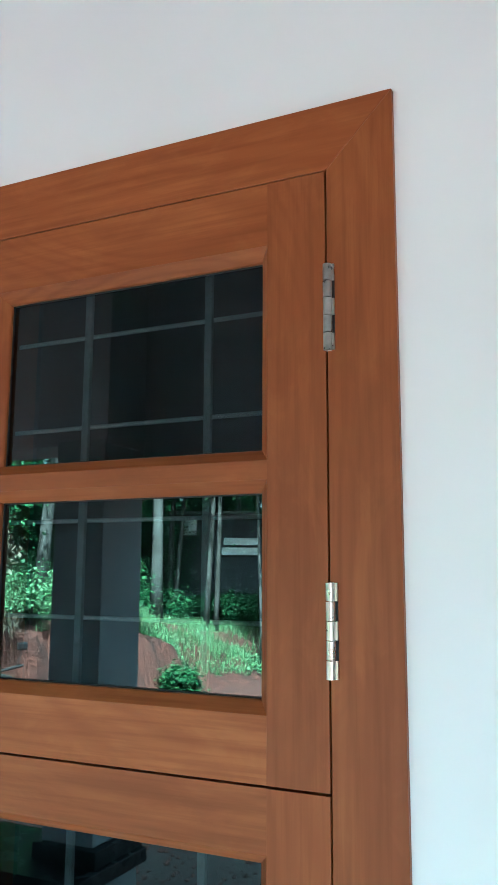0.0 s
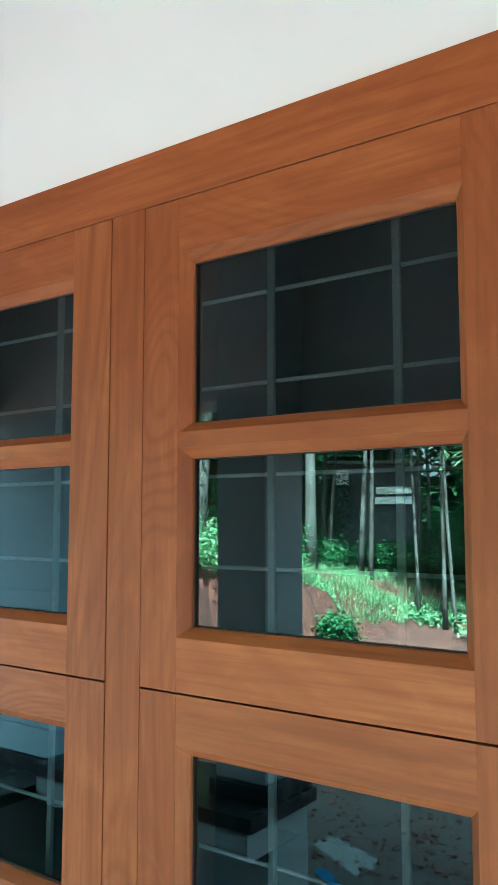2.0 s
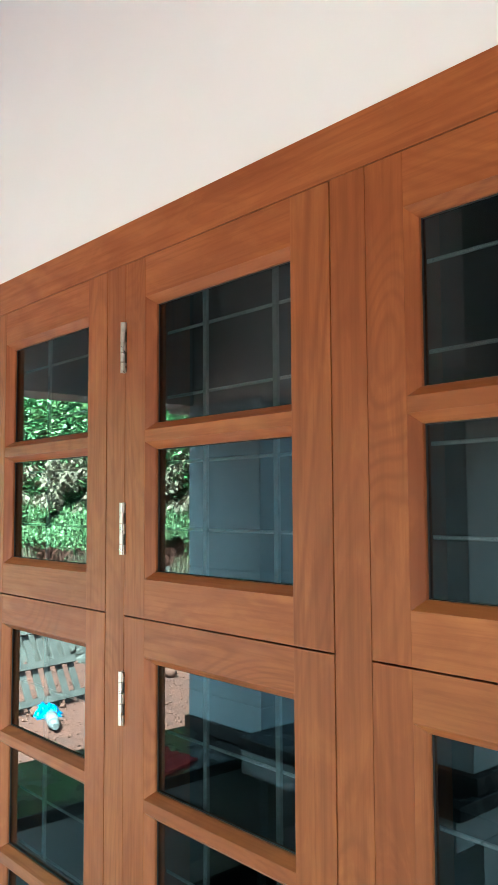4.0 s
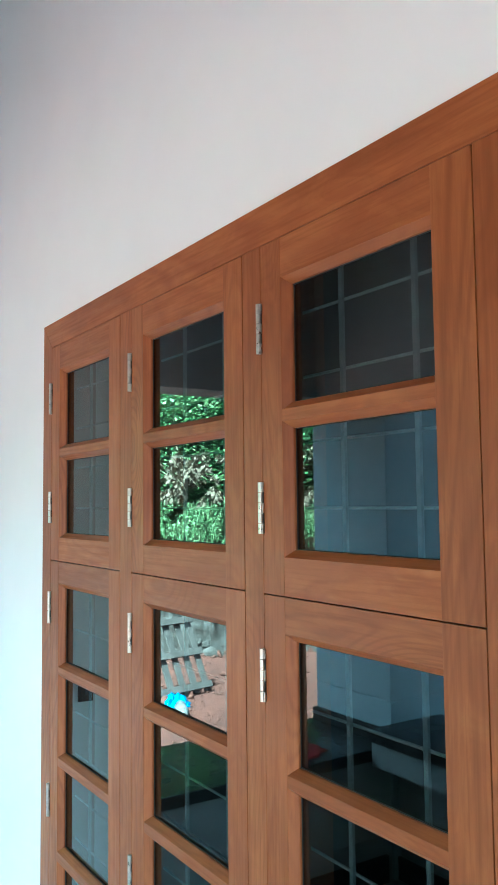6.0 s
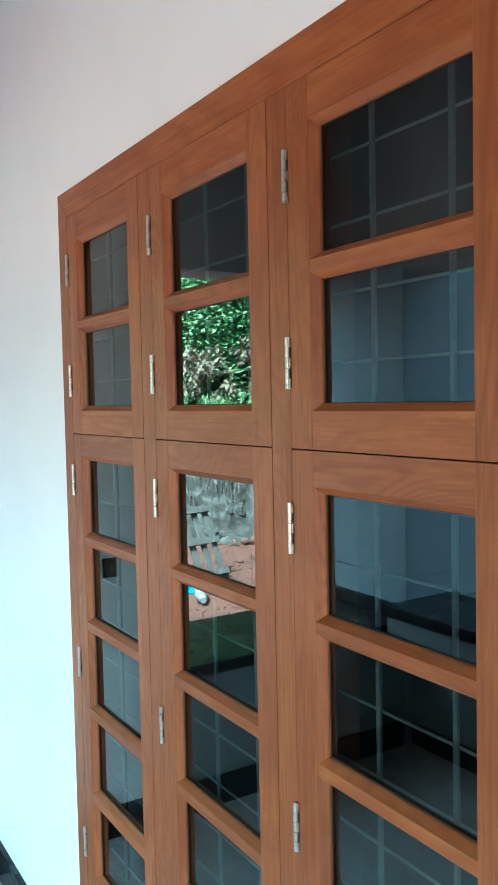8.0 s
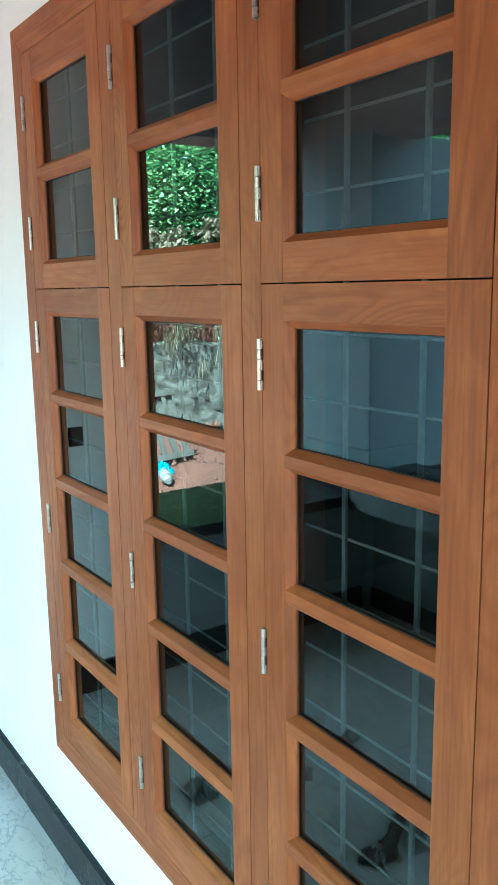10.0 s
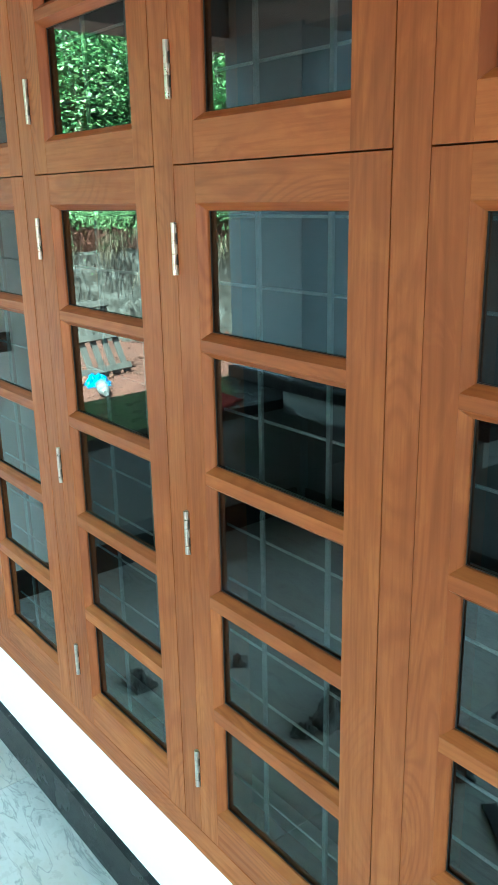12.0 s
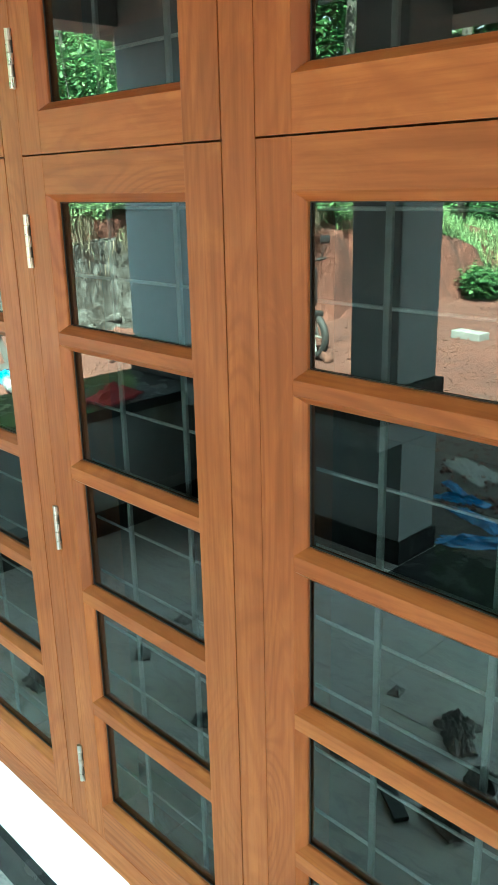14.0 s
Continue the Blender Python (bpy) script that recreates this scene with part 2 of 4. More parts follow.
LEAF_DRY = foliage("dry_leaf", (0.03, 0.022, 0.012), (0.16, 0.135, 0.095), 0.8, 0.2)
BARK = mottled("pale_bark", [(0.3, (0.022, 0.019, 0.015)), (0.5, (0.06, 0.056, 0.05)), (0.72, (0.095, 0.096, 0.09))], 5.0, 0.95, (1, 1, 0.35), 0.8, 0.02)
STONE = mottled("lichened_stone", [(0.34, (0.012, 0.010, 0.008)), (0.50, (0.042, 0.040, 0.037)), (0.66, (0.105, 0.108, 0.106))], 8.0)
GREY_WOOD = mottled("weathered_wood", [(0.3, (0.022, 0.021, 0.020)), (0.6, (0.055, 0.052, 0.050)), (0.8, (0.10, 0.096, 0.092))], 6.0, 0.9, (1, 1, 1))


# ---- mesh helpers ----
def add_box(bm, x0, x1, y0, y1, z0, z1, bevel=0.0):
    made = bmesh.ops.create_cube(bm, size=1.0)["verts"]
    for v in made:
        v.co = Vector((x0 + (v.co.x + 0.5) * (x1 - x0), y0 + (v.co.y + 0.5) * (y1 - y0), z0 + (v.co.z + 0.5) * (z1 - z0)))
    if bevel:
        edges = list({e for v in made for e in v.link_edges})
        bmesh.ops.bevel(bm, geom=edges, offset=bevel, segments=2, affect="EDGES", profile=0.6)


def box(x0, x1, y0, y1, z0, z1, bevel=0.0):
    bm = bmesh.new()
    add_box(bm, x0, x1, y0, y1, z0, z1, bevel)
    return bm


def mesh_of(name, bm, mat, smooth=False):
    me = bpy.data.meshes.new(name)
    bm.to_mesh(me)
    bm.free()
    me.materials.append(mat)
    if smooth:
        me.shade_smooth()
    return me


def part(name, bm, mat, parent=None, label="", smooth=False):
    ob = new(name, mesh_of(name, bm, mat, smooth))
    if parent:
        ob.parent = parent
    return tagged(ob, label)


def thing(name, label, category, group="", kind="", at=(0, 0, 0)):
    ob = new(name)
    ob.location = at
    return tagged(ob, label, category, group, kind)


def structure(name, bm, mat, label, category):
    return tagged(part(name, bm, mat), label, category, "", "structure")


def add_tube(bm, p, q, r0, r1, sides=10):
    """A tapered round bar from p to q."""
    p, q = Vector(p), Vector(q)
    turn = (q - p).to_track_quat("Z", "Y").to_matrix()
    rings = []
    for c, r in ((p, r0), (q, r1)):
        rings.append([bm.verts.new(c + turn @ Vector((r * math.cos(2 * math.pi * i / sides), r * math.sin(2 * math.pi * i / sides), 0))) for i in range(sides)])
    for i in range(sides):
        j = (i + 1) % sides
        bm.faces.new((rings[0][i], rings[0][j], rings[1][j], rings[1][i]))
    bm.faces.new(rings[0][::-1])
    bm.faces.new(rings[1])


# ---- porch and house shell ----
FLOOR, CEIL = 0.0, 3.35
WX0, WX1, WZ0, WZ1 = -0.006, 1.845, 0.315, 2.037
FACE, BACK = 0.006, 0.20

bm = bmesh.new()
add_box(bm, -1.0, WX0, FACE, BACK, -0.02, CEIL)
add_box(bm, WX1, 4.2, FACE, BACK, -0.02, CEIL)
add_box(bm, WX0, WX1, FACE, BACK, -0.02, WZ0)
add_box(bm, WX0, WX1, FACE, BACK, WZ1, CEIL)
structure("wall_north", bm, WHITE, "white painted plaster wall round the teak window", "wall")
structure("wall_west", box(-1.0, -0.8, -0.60, FACE - 0.002, -0.02, CEIL, 0.004), WHITE, "white painted return wall beside the window", "wall")
# the east wall is out of view, added to shut out light from that side
structure("wall_east", box(4.0, 4.2, -2.4, FACE - 0.002, -0.02, CEIL), WHITE, "unseen white wall added to close the porch end to daylight", "wall")
porch_floor = structure("floor", box(-1.0, 4.2, -2.05, 0.0, -0.12, -0.006), GREY, "pale beige grey-streaked marble slab porch floor", "floor")
for i in range(9):
    for j in range(2):
        x, y = -1.0 + 0.58 * i, -1.025 * (j + 1)
        part("slab", box(x + 0.0008, x + 0.5792, y + 0.0008, y + 1.0242, -0.0055, 0.0, 0.0006), MARBLE, porch_floor)
structure("ceiling", box(-1.6, 4.2, -2.6, BACK, CEIL, CEIL + 0.12), DARK_CEILING, "plain grey painted porch ceiling", "ceiling")
bm = box(-0.80, 4.0, -0.010, FACE + 0.002, 0.0, 0.112, 0.002)
structure("baseboard", bm, GRANITE, "black granite skirting along the white wall", "skirting")
structure("baseboard", box(-0.802, -0.784, -1.74, -0.012, 0.0, 0.110, 0.002), GRANITE, "black granite skirting along the return wall", "skirting")

structure("floor_border", box(0.318, 4.0, -2.07, -1.665, -0.10, 0.004, 0.002), GRANITE, "black granite edging along the open porch front", "edging")
# beams over the open sides of the porch
structure("beam", box(-1.5, 0.29, -2.03, -1.78, 2.10, CEIL - 0.002, 0.006), CEILING, "pale painted beam over the open porch front", "beam")
structure("beam", box(0.10, 4.2, -2.29, -2.0305, 1.975, CEIL - 0.002, 0.003), CEILING, "pale painted deeper beam over the porch entry", "beam")
structure("beam", box(-1.5, -1.28, -1.776, -0.604, 2.12, CEIL - 0.002, 0.006), CEILING, "pale painted beam over the open porch side", "beam")

# low sitting walls with granite tops
bench = thing("sitting_wall", "pale grey low sitting wall with black granite top", "parapet", "sitting walls of the porch")
part("wall", box(-1.30, -0.80, -2.03, -0.602, -0.02, 0.513), GREY, bench)
part("seat_top", box(-1.34, -0.775, -2.05, -0.604, 0.515, 0.562, 0.005), GRANITE, bench, "polished black granite slab")
bench = thing("sitting_wall", "pale grey front sitting wall with overhanging black granite top", "parapet", "sitting walls of the porch")
part("wall", box(-0.776, 0.300, -2.03, -1.80, -0.02, 0.495), SHADED_GREY, bench)
part("corbel", box(-0.774, 0.300, -2.03, -1.645, 0.497, 0.602, 0.004), SHADED_GREY, bench)
part("seat_top", box(-0.773, 0.330, -2.05, -1.625, 0.604, 0.655, 0.005), GRANITE, bench, "polished black granite slab")
part("skirting", box(-0.782, 0.312, -2.04, -1.788, 0.0, 0.095, 0.002), GRANITE, bench, "black granite skirting")

pillar = thing("pillar", "square grey painted porch pillar on a black granite plinth", "pillar", "porch pillars")
part("plinth", box(0.05, 0.315, -2.045, -1.75, 0.656, 0.715, 0.004), GRANITE, pillar, "black granite plinth")
part("shaft", box(0.068, 0.285, -2.03, -1.775, 0.716, 2.118, 0.006), GREY, pillar)
pillar = thing("pillar", "broad blue-grey painted corner pier with shallow level grooves", "pillar", "porch pillars")
part("plinth", box(-1.315, -0.765, -2.39, -1.748, 0.563, 0.622, 0.004), GRANITE, pillar, "black granite plinth")
for z0, z1 in ((0.623, 0.742), (0.748, 1.330), (1.336, 2.118)):
    part("shaft", box(-1.300, -0.780, -2.37, -1.765, z0, z1, 0.003), BLUE_GREY, pillar)
part("core", box(-1.294, -0.786, -2.364, -1.771, -0.02, 2.117), BLUE_GREY, pillar)

# room behind the window, its lack of light put into a near-black colour
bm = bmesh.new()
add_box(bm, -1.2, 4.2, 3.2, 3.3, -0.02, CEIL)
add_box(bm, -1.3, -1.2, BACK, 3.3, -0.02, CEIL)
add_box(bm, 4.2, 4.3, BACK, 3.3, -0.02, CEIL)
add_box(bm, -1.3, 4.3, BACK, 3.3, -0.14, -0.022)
structure("wall_room", bm, DIMMED_ROOM, "room behind the tinted window, its dimness put into near-black paint", "room")
structure("ceiling", box(-1.3, 4.3, BACK + 0.002, 3.3, CEIL + 0.002, CEIL + 0.12), DIMMED_ROOM, "plain room ceiling, its dimness put into near-black paint", "ceiling")
# unseen slab, added to keep the sun off the porch and the room
structure("roof", box(-1.9, 4.6, -2.9, 3.7, CEIL + 0.125, CEIL + 0.25), CEILING, "unseen flat roof slab added to shade house and porch", "roof")

# ---- teak window ----
X = {"D": (0.052, 0.445, 0.105, 0.391), "C": (0.497, 0.891, 0.548, 0.837), "B": (0.940, 1.337, 0.990, 1.277), "A": (1.386, 1.787, 1.434, 1.734)}
TOP, MID, BOTTOM = 1.977, 1.480, 0.366
UPPER = [(1.920, 1.735), (1.719, 1.533)]
LOWER = [(1.430, 1.245), (1.229, 1.047), (1.029, 0.844), (0.824, 0.642), (0.620, 0.434)]
DEPTH, GAP, BEAD, GLASS_Y = 0.038, 0.0006, 0.0100, 0.0175

window = thing("window_1", "teak window frame with four columns of glazed casements", "window", "", "structure")


def member(name, x0, x1, z0, z1, mat, parent, y0=0.0, y1=0.11, bevel=0.0008):
    return part(name, box(x0, x1, y0, y1, z0, z1, bevel), mat, parent)


def mitred(name, face, mat):
    """A frame timber from its outline on the face (x, z), 110 mm deep, with eased edges."""
    bm = bmesh.new()
    front = [bm.verts.new((x, 0.0, z)) for x, z in face]
    back = [bm.verts.new((x, 0.11, z)) for x, z in face]
    bm.faces.new(front)
    bm.faces.new(back[::-1])
    for n in range(4):
        bm.faces.new((front[n], back[n], back[(n + 1) % 4], front[(n + 1) % 4]))
    bmesh.ops.recalc_face_normals(bm, faces=bm.faces)
    bmesh.ops.bevel(bm, geom=list(bm.edges), offset=0.0006, segments=1, affect="EDGES")
    part(name, bm, mat, window)


IX0, IX1, IZ0, IZ1 = X["D"][0] - GAP, X["A"][1] + GAP, BOTTOM - GAP, TOP + GAP
mitred("jamb", [(WX0, WZ0), (IX0, IZ0), (IX0, IZ1), (WX0, WZ1)], TEAK_V)
mitred("jamb", [(IX1, IZ0), (WX1, WZ0), (WX1, WZ1), (IX1, IZ1)], TEAK_V)
mitred("head", [(IX0, IZ1), (IX1, IZ1), (WX1, WZ1), (WX0, WZ1)], TEAK_H)
mitred("sill", [(WX0, WZ0), (WX1, WZ0), (IX1, IZ0), (IX0, IZ0)], TEAK_H)
for a, b in (("D", "C"), ("C", "B"), ("B", "A")):
    member("mullion", X[a][1] + GAP, X[b][0] - GAP, BOTTOM - GAP + 0.0004, TOP + GAP - 0.0004, TEAK_V, window, 0.0002)
# rebates behind the casements keep the joints dark
bm = bmesh.new()
for k in "DCBA":
    x0, x1 = X[k][0] - GAP, X[k][1] + GAP
    add_box(bm, x0, x0 + 0.02, DEPTH + 0.002, 0.10, BOTTOM, TOP)
    add_box(bm, x1 - 0.02, x1, DEPTH + 0.002, 0.10, BOTTOM, TOP)
    add_box(bm, x0 + 0.02, x1 - 0.02, DEPTH + 0.002, 0.10, TOP - 0.02, TOP + GAP)
    add_box(bm, x0 + 0.02, x1 - 0.02, DEPTH + 0.002, 0.10, BOTTOM - GAP, BOTTOM + 0.02)
part("rebate", bm, TEAK_V, window)


def bead_ring(bm, gx0, gx1, gz0, gz1, side):
    """One mitred glazing bead of a pane, sloping from the face down to the glass. side: 0 left, 1 right, 2 top, 3 bottom."""
    o = [(gx0, gz0), (gx1, gz0), (gx1, gz1), (gx0, gz1)]
    i = [(gx0 + BEAD, gz0 + BEAD), (gx1 - BEAD, gz0 + BEAD), (gx1 - BEAD, gz1 - BEAD), (gx0 + BEAD, gz1 - BEAD)]
    a, b = {0: (3, 0), 1: (1, 2), 2: (2, 3), 3: (0, 1)}[side]
    prof = [(0.0, 0.0040), (0.0, 0.0007), (0.05, 0.0011), (0.50, 0.0062), (0.92, 0.0112), (1.0, 0.0128), (1.0, GLASS_Y - 0.0008)]
    rows = []
    for e in (a, b):
        rows.append([bm.verts.new((o[e][0] + (i[e][0] - o[e][0]) * f, y, o[e][1] + (i[e][1] - o[e][1]) * f)) for f, y in prof])
    for n in range(len(prof) - 1):
        bm.faces.new((rows[0][n], rows[1][n], rows[1][n + 1], rows[0][n + 1]))


def casement(k, z0, z1, panes, label):
    x0, x1, g0, g1 = X[k]
    x0, x1, z0, z1 = x0 + GAP, x1 - GAP * 1.6, z0 + (0.0010 if z0 == MID else GAP), z1 - (0.0010 if z1 == MID else GAP)
    leaf = thing("casement", label, "window casement", "casements of the teak window")
    part("stile", box(x0, g0, 0, DEPTH, z0, z1, 0.0004), TEAK_V, leaf)
    part("stile", box(g1, x1, 0, DEPTH, z0, z1, 0.0004), TEAK_V, leaf)
    part("rail", box(g0 + 0.00003, g1 - 0.00003, 0.0003, DEPTH, panes[0][0], z1, 0.0002), TEAK_H, leaf)
    part("rail", box(g0 + 0.00003, g1 - 0.00003, 0.0003, DEPTH, z0, panes[-1][1], 0.0002), TEAK_H, leaf)
    for (t0, b0), (t1, b1) in zip(panes, panes[1:]):
        part("glazing_bar", box(g0 + 0.00003, g1 - 0.00003, 0.0003, DEPTH, t1, b0, 0.0002), TEAK_H, leaf)
    for t, b in panes:
        for side in range(4):
            bm = bmesh.new()
            bead_ring(bm, g0, g1, b, t, side)
            part("glazing_bead", bm, TEAK_V if side < 2 else TEAK_H, leaf)
        pane = part("pane", box(g0 + 0.004, g1 - 0.004, GLASS_Y, GLASS_Y + 0.005, b + 0.004, t - 0.004), GLASS, leaf, "dark reflective tinted glass")
        pane.data.materials.append(CLEAR)
        for f in pane.data.polygons:
            f.material_index = 0 if f.normal.y < -0.5 else 1
        pane.visible_shadow = False
        bm = bmesh.new()
        e = BEAD - 0.0005
        add_box(bm, g0 + e, g0 + e + 0.0016, GLASS_Y - 0.0020, GLASS_Y - 0.0003, b + e, t - e)
        add_box(bm, g1 - e - 0.0016, g1 - e, GLASS_Y - 0.0020, GLASS_Y - 0.0003, b + e, t - e)
        add_box(bm, g0 + e, g1 - e, GLASS_Y - 0.0020, GLASS_Y - 0.0003, t - e - 0.0016, t - e)
        add_box(bm, g0 + e, g1 - e, GLASS_Y - 0.0020, GLASS_Y - 0.0003, b + e, b + e + 0.0016)
        part("gasket", bm, GASKET, leaf, "thin black glazing gasket")
    return leaf


def hinge(leaf, x, zc):
    """A five-knuckle butt hinge, 73 mm high, its barrel proud of the joint."""
    body = part("hinge", box(x - 0.0022, x + 0.0022, -0.0012, 0.004, zc - 0.0365, zc + 0.0365, 0.0004), STEEL, leaf, "satin steel butt hinge")
    part("mortise", box(x + 0.0023, x + 0.0052, -0.0008, 0.003, zc - 0.0355, zc + 0.0355), GASKET, body, "dark slot beside the barrel")
    for n in range(5):
        bm = bmesh.new()
        a = zc - 0.0365 + n * 0.0146
        add_tube(bm, (x, -0.0030, a + 0.0004), (x, -0.0030, a + 0.0142), 0.0037, 0.0037, 14)
        if n % 2 == 0:
            add_box(bm, x, x + 0.0054, -0.0030, -0.0008, a + 0.0004, a + 0.0142)
        part("knuckle", bm, STEEL, body)


HINGES = {"A": (1.7890, [1.857, 1.600], [1.362, 0.936, 0.500]), "B": (0.9385, [1.856, 1.600], [1.368, 0.936, 0.498]),
          "C": (0.4955, [1.856, 1.601], [1.370, 0.937, 0.502]), "D": (0.0515, [1.856, 1.602], [1.372, 0.941, 0.504])}
for k in "DCBA":
    up = casement(k, MID, TOP, UPPER, "closed upper teak casement with two tinted panes")
    low = casement(k, BOTTOM, MID, LOWER, "closed lower teak casement with five tinted panes")
    hx, hu, hl = HINGES[k]
    for z in hu:
        hinge(up, hx, z)
    for z in hl:
        hinge(low, hx, z)

# steel grille inside the frame, behind the glass
grille = thing("window_grille", "grey painted steel bar grille behind the glass", "grille")
for k in "DCBA":
    for f in (0.119, 0.257):
        x = X[k][0] + f + (0.009 if k == "A" else 0.003)
        part("upright_bar", box(x - 0.0038, x + 0.0038, 0.047, 0.052, WZ0 + 0.01, WZ1 - 0.01, 0.001), GRILLE, grille)
for n in range(17):
    z = 1.880 - 0.0936 * n
    bm = bmesh.new()
    add_tube(bm, (0.03, 0.0555, z), (1.81, 0.0555, z), 0.0022, 0.0022, 10)
    part("cross_bar", bm, ROD, grille, "bright round steel rod", True)

# ---- yard ----
# the plan of the yard is kept in (x, depth), depth counted outwards from the window wall


FOOT = ((-6.0, 0.30), (-1.5, 0.50), (-0.76, 0.70), (2.3, 1.0), (4.2, 1.95), (6.6, 3.2), (10.0, 4.6), (60.0, 20.0))


def foot(a):
    """How far the foot of the bank is set back, along its length."""
    for (a0, s0), (a1, s1) in zip(FOOT, FOOT[1:]):
        if a < a1:
            return s0 + (s1 - s0) * max(0.0, (a - a0) / (a1 - a0))
    return FOOT[-1][1]


def bank(x, d):
    """Signed distance behind the foot of the cut bank, and the way along it."""
    a = (x + 5.6) * 0.6 + (d - 5.5) * 0.8
    return (x + 5.6) * -0.8 + (d - 5.5) * 0.6 - foot(a), a


def on_bank(a, s0):
    """Plan place at a way along the bank and a distance behind its foot."""
    s0 += foot(a)
    return -5.6 - 0.8 * s0 + 0.6 * a, 5.5 + 0.6 * s0 + 0.8 * a


def step(a, b, v):
    t = min(1.0, max(0.0, (v - a) / (b - a)))
    return t * t * (3 - 2 * t)


def ground_z(x, y):
    d = -y
    s, a = bank(x, d)
    n = noise.noise((x * 0.7, d * 0.7, 0.3)) * 0.10 + noise.noise((x * 2.3, d * 2.3, 1.7)) * 0.04
    z = -0.28 + 0.5 * n * step(2.4, 4.5, d + 0.3 * abs(x))
    tall = 1.25 - 0.22 * step(0.5, 2.5, a) - 0.66 * step(2.6, 7.5, a)
    wide = 0.30 + 0.35 * step(1.5, 4.5, a) + 1.8 * step(4.5, 8.0, a)
    s += (noise.noise((x * 1.1, d * 1.1, 5.0)) * 0.30 + noise.noise((x * 3.1, d * 3.1, 9.0)) * 0.14) * (0.15 + 0.85 * step(0.8, 2.0, a))
    z += tall * step(0.0, wide, s)
    if s > 0:
        z += 0.15 * min(s, 10.0) + 0.02 * max(0.0, min(s - 10.0, 40.0)) + n
    return z


bm = bmesh.new()
xs = [-400, -200, -90, -50, -35] + [-28 + 0.5 * i for i in range(32)] + [-12 + 0.12 * i for i in range(112)] + [1.5 + 0.5 * i for i in range(12)] + [8, 10, 14, 20, 35, 60, 120, 400]
ys = [-400, -200, -90, -50, -35] + [-28 + 0.5 * i for i in range(26)] + [-15 + 0.12 * i for i in range(107)] + [-1.9, 0, 4, 10, 20, 40, 100, 400]
grid = [[bm.verts.new((x, y, ground_z(x, y) if y < -1.95 or x < -1.3 else -0.28)) for y in ys] for x in xs]
for i in range(len(xs) - 1):
    for j in range(len(ys) - 1):
        bm.faces.new((grid[i][j], grid[i + 1][j], grid[i + 1][j + 1], grid[i][j + 1]))
structure("ground", bm, SOIL, "red laterite soil yard rising to a cut bank", "ground")


def stuff(name, verts, faces, mat, label, category):
    me = bpy.data.meshes.new(name)
    me.from_pydata(verts, [], faces)
    me.materials.append(mat)
    return tagged(new(name, me), label, category, "", "stuff")


rng = random.Random(4)


def leaf_quad(verts, faces, c, size, tilt=1.0, droop=0.0):
    """One pointed leaf of four corners, folded along its middle, turned at random."""
    a = rng.uniform(0, 2 * math.pi)
    u = Vector((math.cos(a), math.sin(a), rng.uniform(-0.6, 0.5) * tilt - droop)).normalized()
    w = u.cross(Vector((rng.uniform(-0.5, 0.5), rng.uniform(-0.5, 0.5), 1))).normalized()
    n = len(verts)
    c = Vector(c)
    verts += [c, c + u * size * 0.5 + w * size * 0.26, c + u * size, c + u * size * 0.5 - w * size * 0.26]
    faces += [(n, n + 1, n + 2, n + 3)]


def blade(verts, faces, c, h, wide):
    a, l = rng.uniform(0, 2 * math.pi), rng.uniform(0.1, 0.7)
    u = Vector((math.cos(a), math.sin(a), 0))
    w = Vector((-u.y, u.x, 0)) * wide
    n = len(verts)
    c = Vector(c)
    m = c + u * h * l * 0.35 + Vector((0, 0, h * 0.65))
    verts += [c - w, c + w, m + w * 0.7, m - w * 0.7, c + u * h * l + Vector((0, 0, h))]
    faces += [(n, n + 1, n + 2, n + 3), (n + 3, n + 2, n + 4)]


# grass and low weeds on the slope
gv, gf, wv, wf = [], [], [], []
for i in range(210000):
    if i < 185000:
        r, b = 10.5 + 12 * rng.random() ** 1.5, radians(rng.uniform(18, 46))
    else:
        r, b = 8.0 + 16 * rng.random() ** 1.5, radians(rng.uniform(6, 72))
    x, d = 2 - r * math.sin(b), -0.6 + r * math.cos(b)
    s, a = bank(x, d)
    cover = noise.noise((x * 0.6, d * 0.6, 3.3)) + 0.5 * noise.noise((x * 2.0, d * 2.0, 6.0))
    track = abs(s - 1.5 - 0.45 * noise.noise((a * 0.5, 0, 8.0))) < 0.30 and a > 5.2
    edge = 0.34 + 0.3 * step(2, 4, a) - 0.45 * step(4.5, 7, a) + 0.25 * noise.noise((x * 1.7, d * 1.7, 2.0))
    if s < edge or cover < -0.42 or (track and rng.random() < 0.9):
        continue
    z = ground_z(x, -d)
    if rng.random() < 0.34:
        blade(gv, gf, (x, -d, z - 0.02), rng.uniform(0.08, 0.22), rng.uniform(0.004, 0.008))
    else:
        leaf_quad(wv, wf, (x, -d, z + rng.random() ** 2 * (0.10 + 0.20 * max(0.0, cover))), rng.uniform(0.025, 0.065), 0.8)
stuff("grass", gv, gf, GRASS, "lush green grass over the bank", "grass")
stuff("low_weeds", wv, wf, LEAF_PALE, "low broad-leaved weeds covering the bank", "weeds")


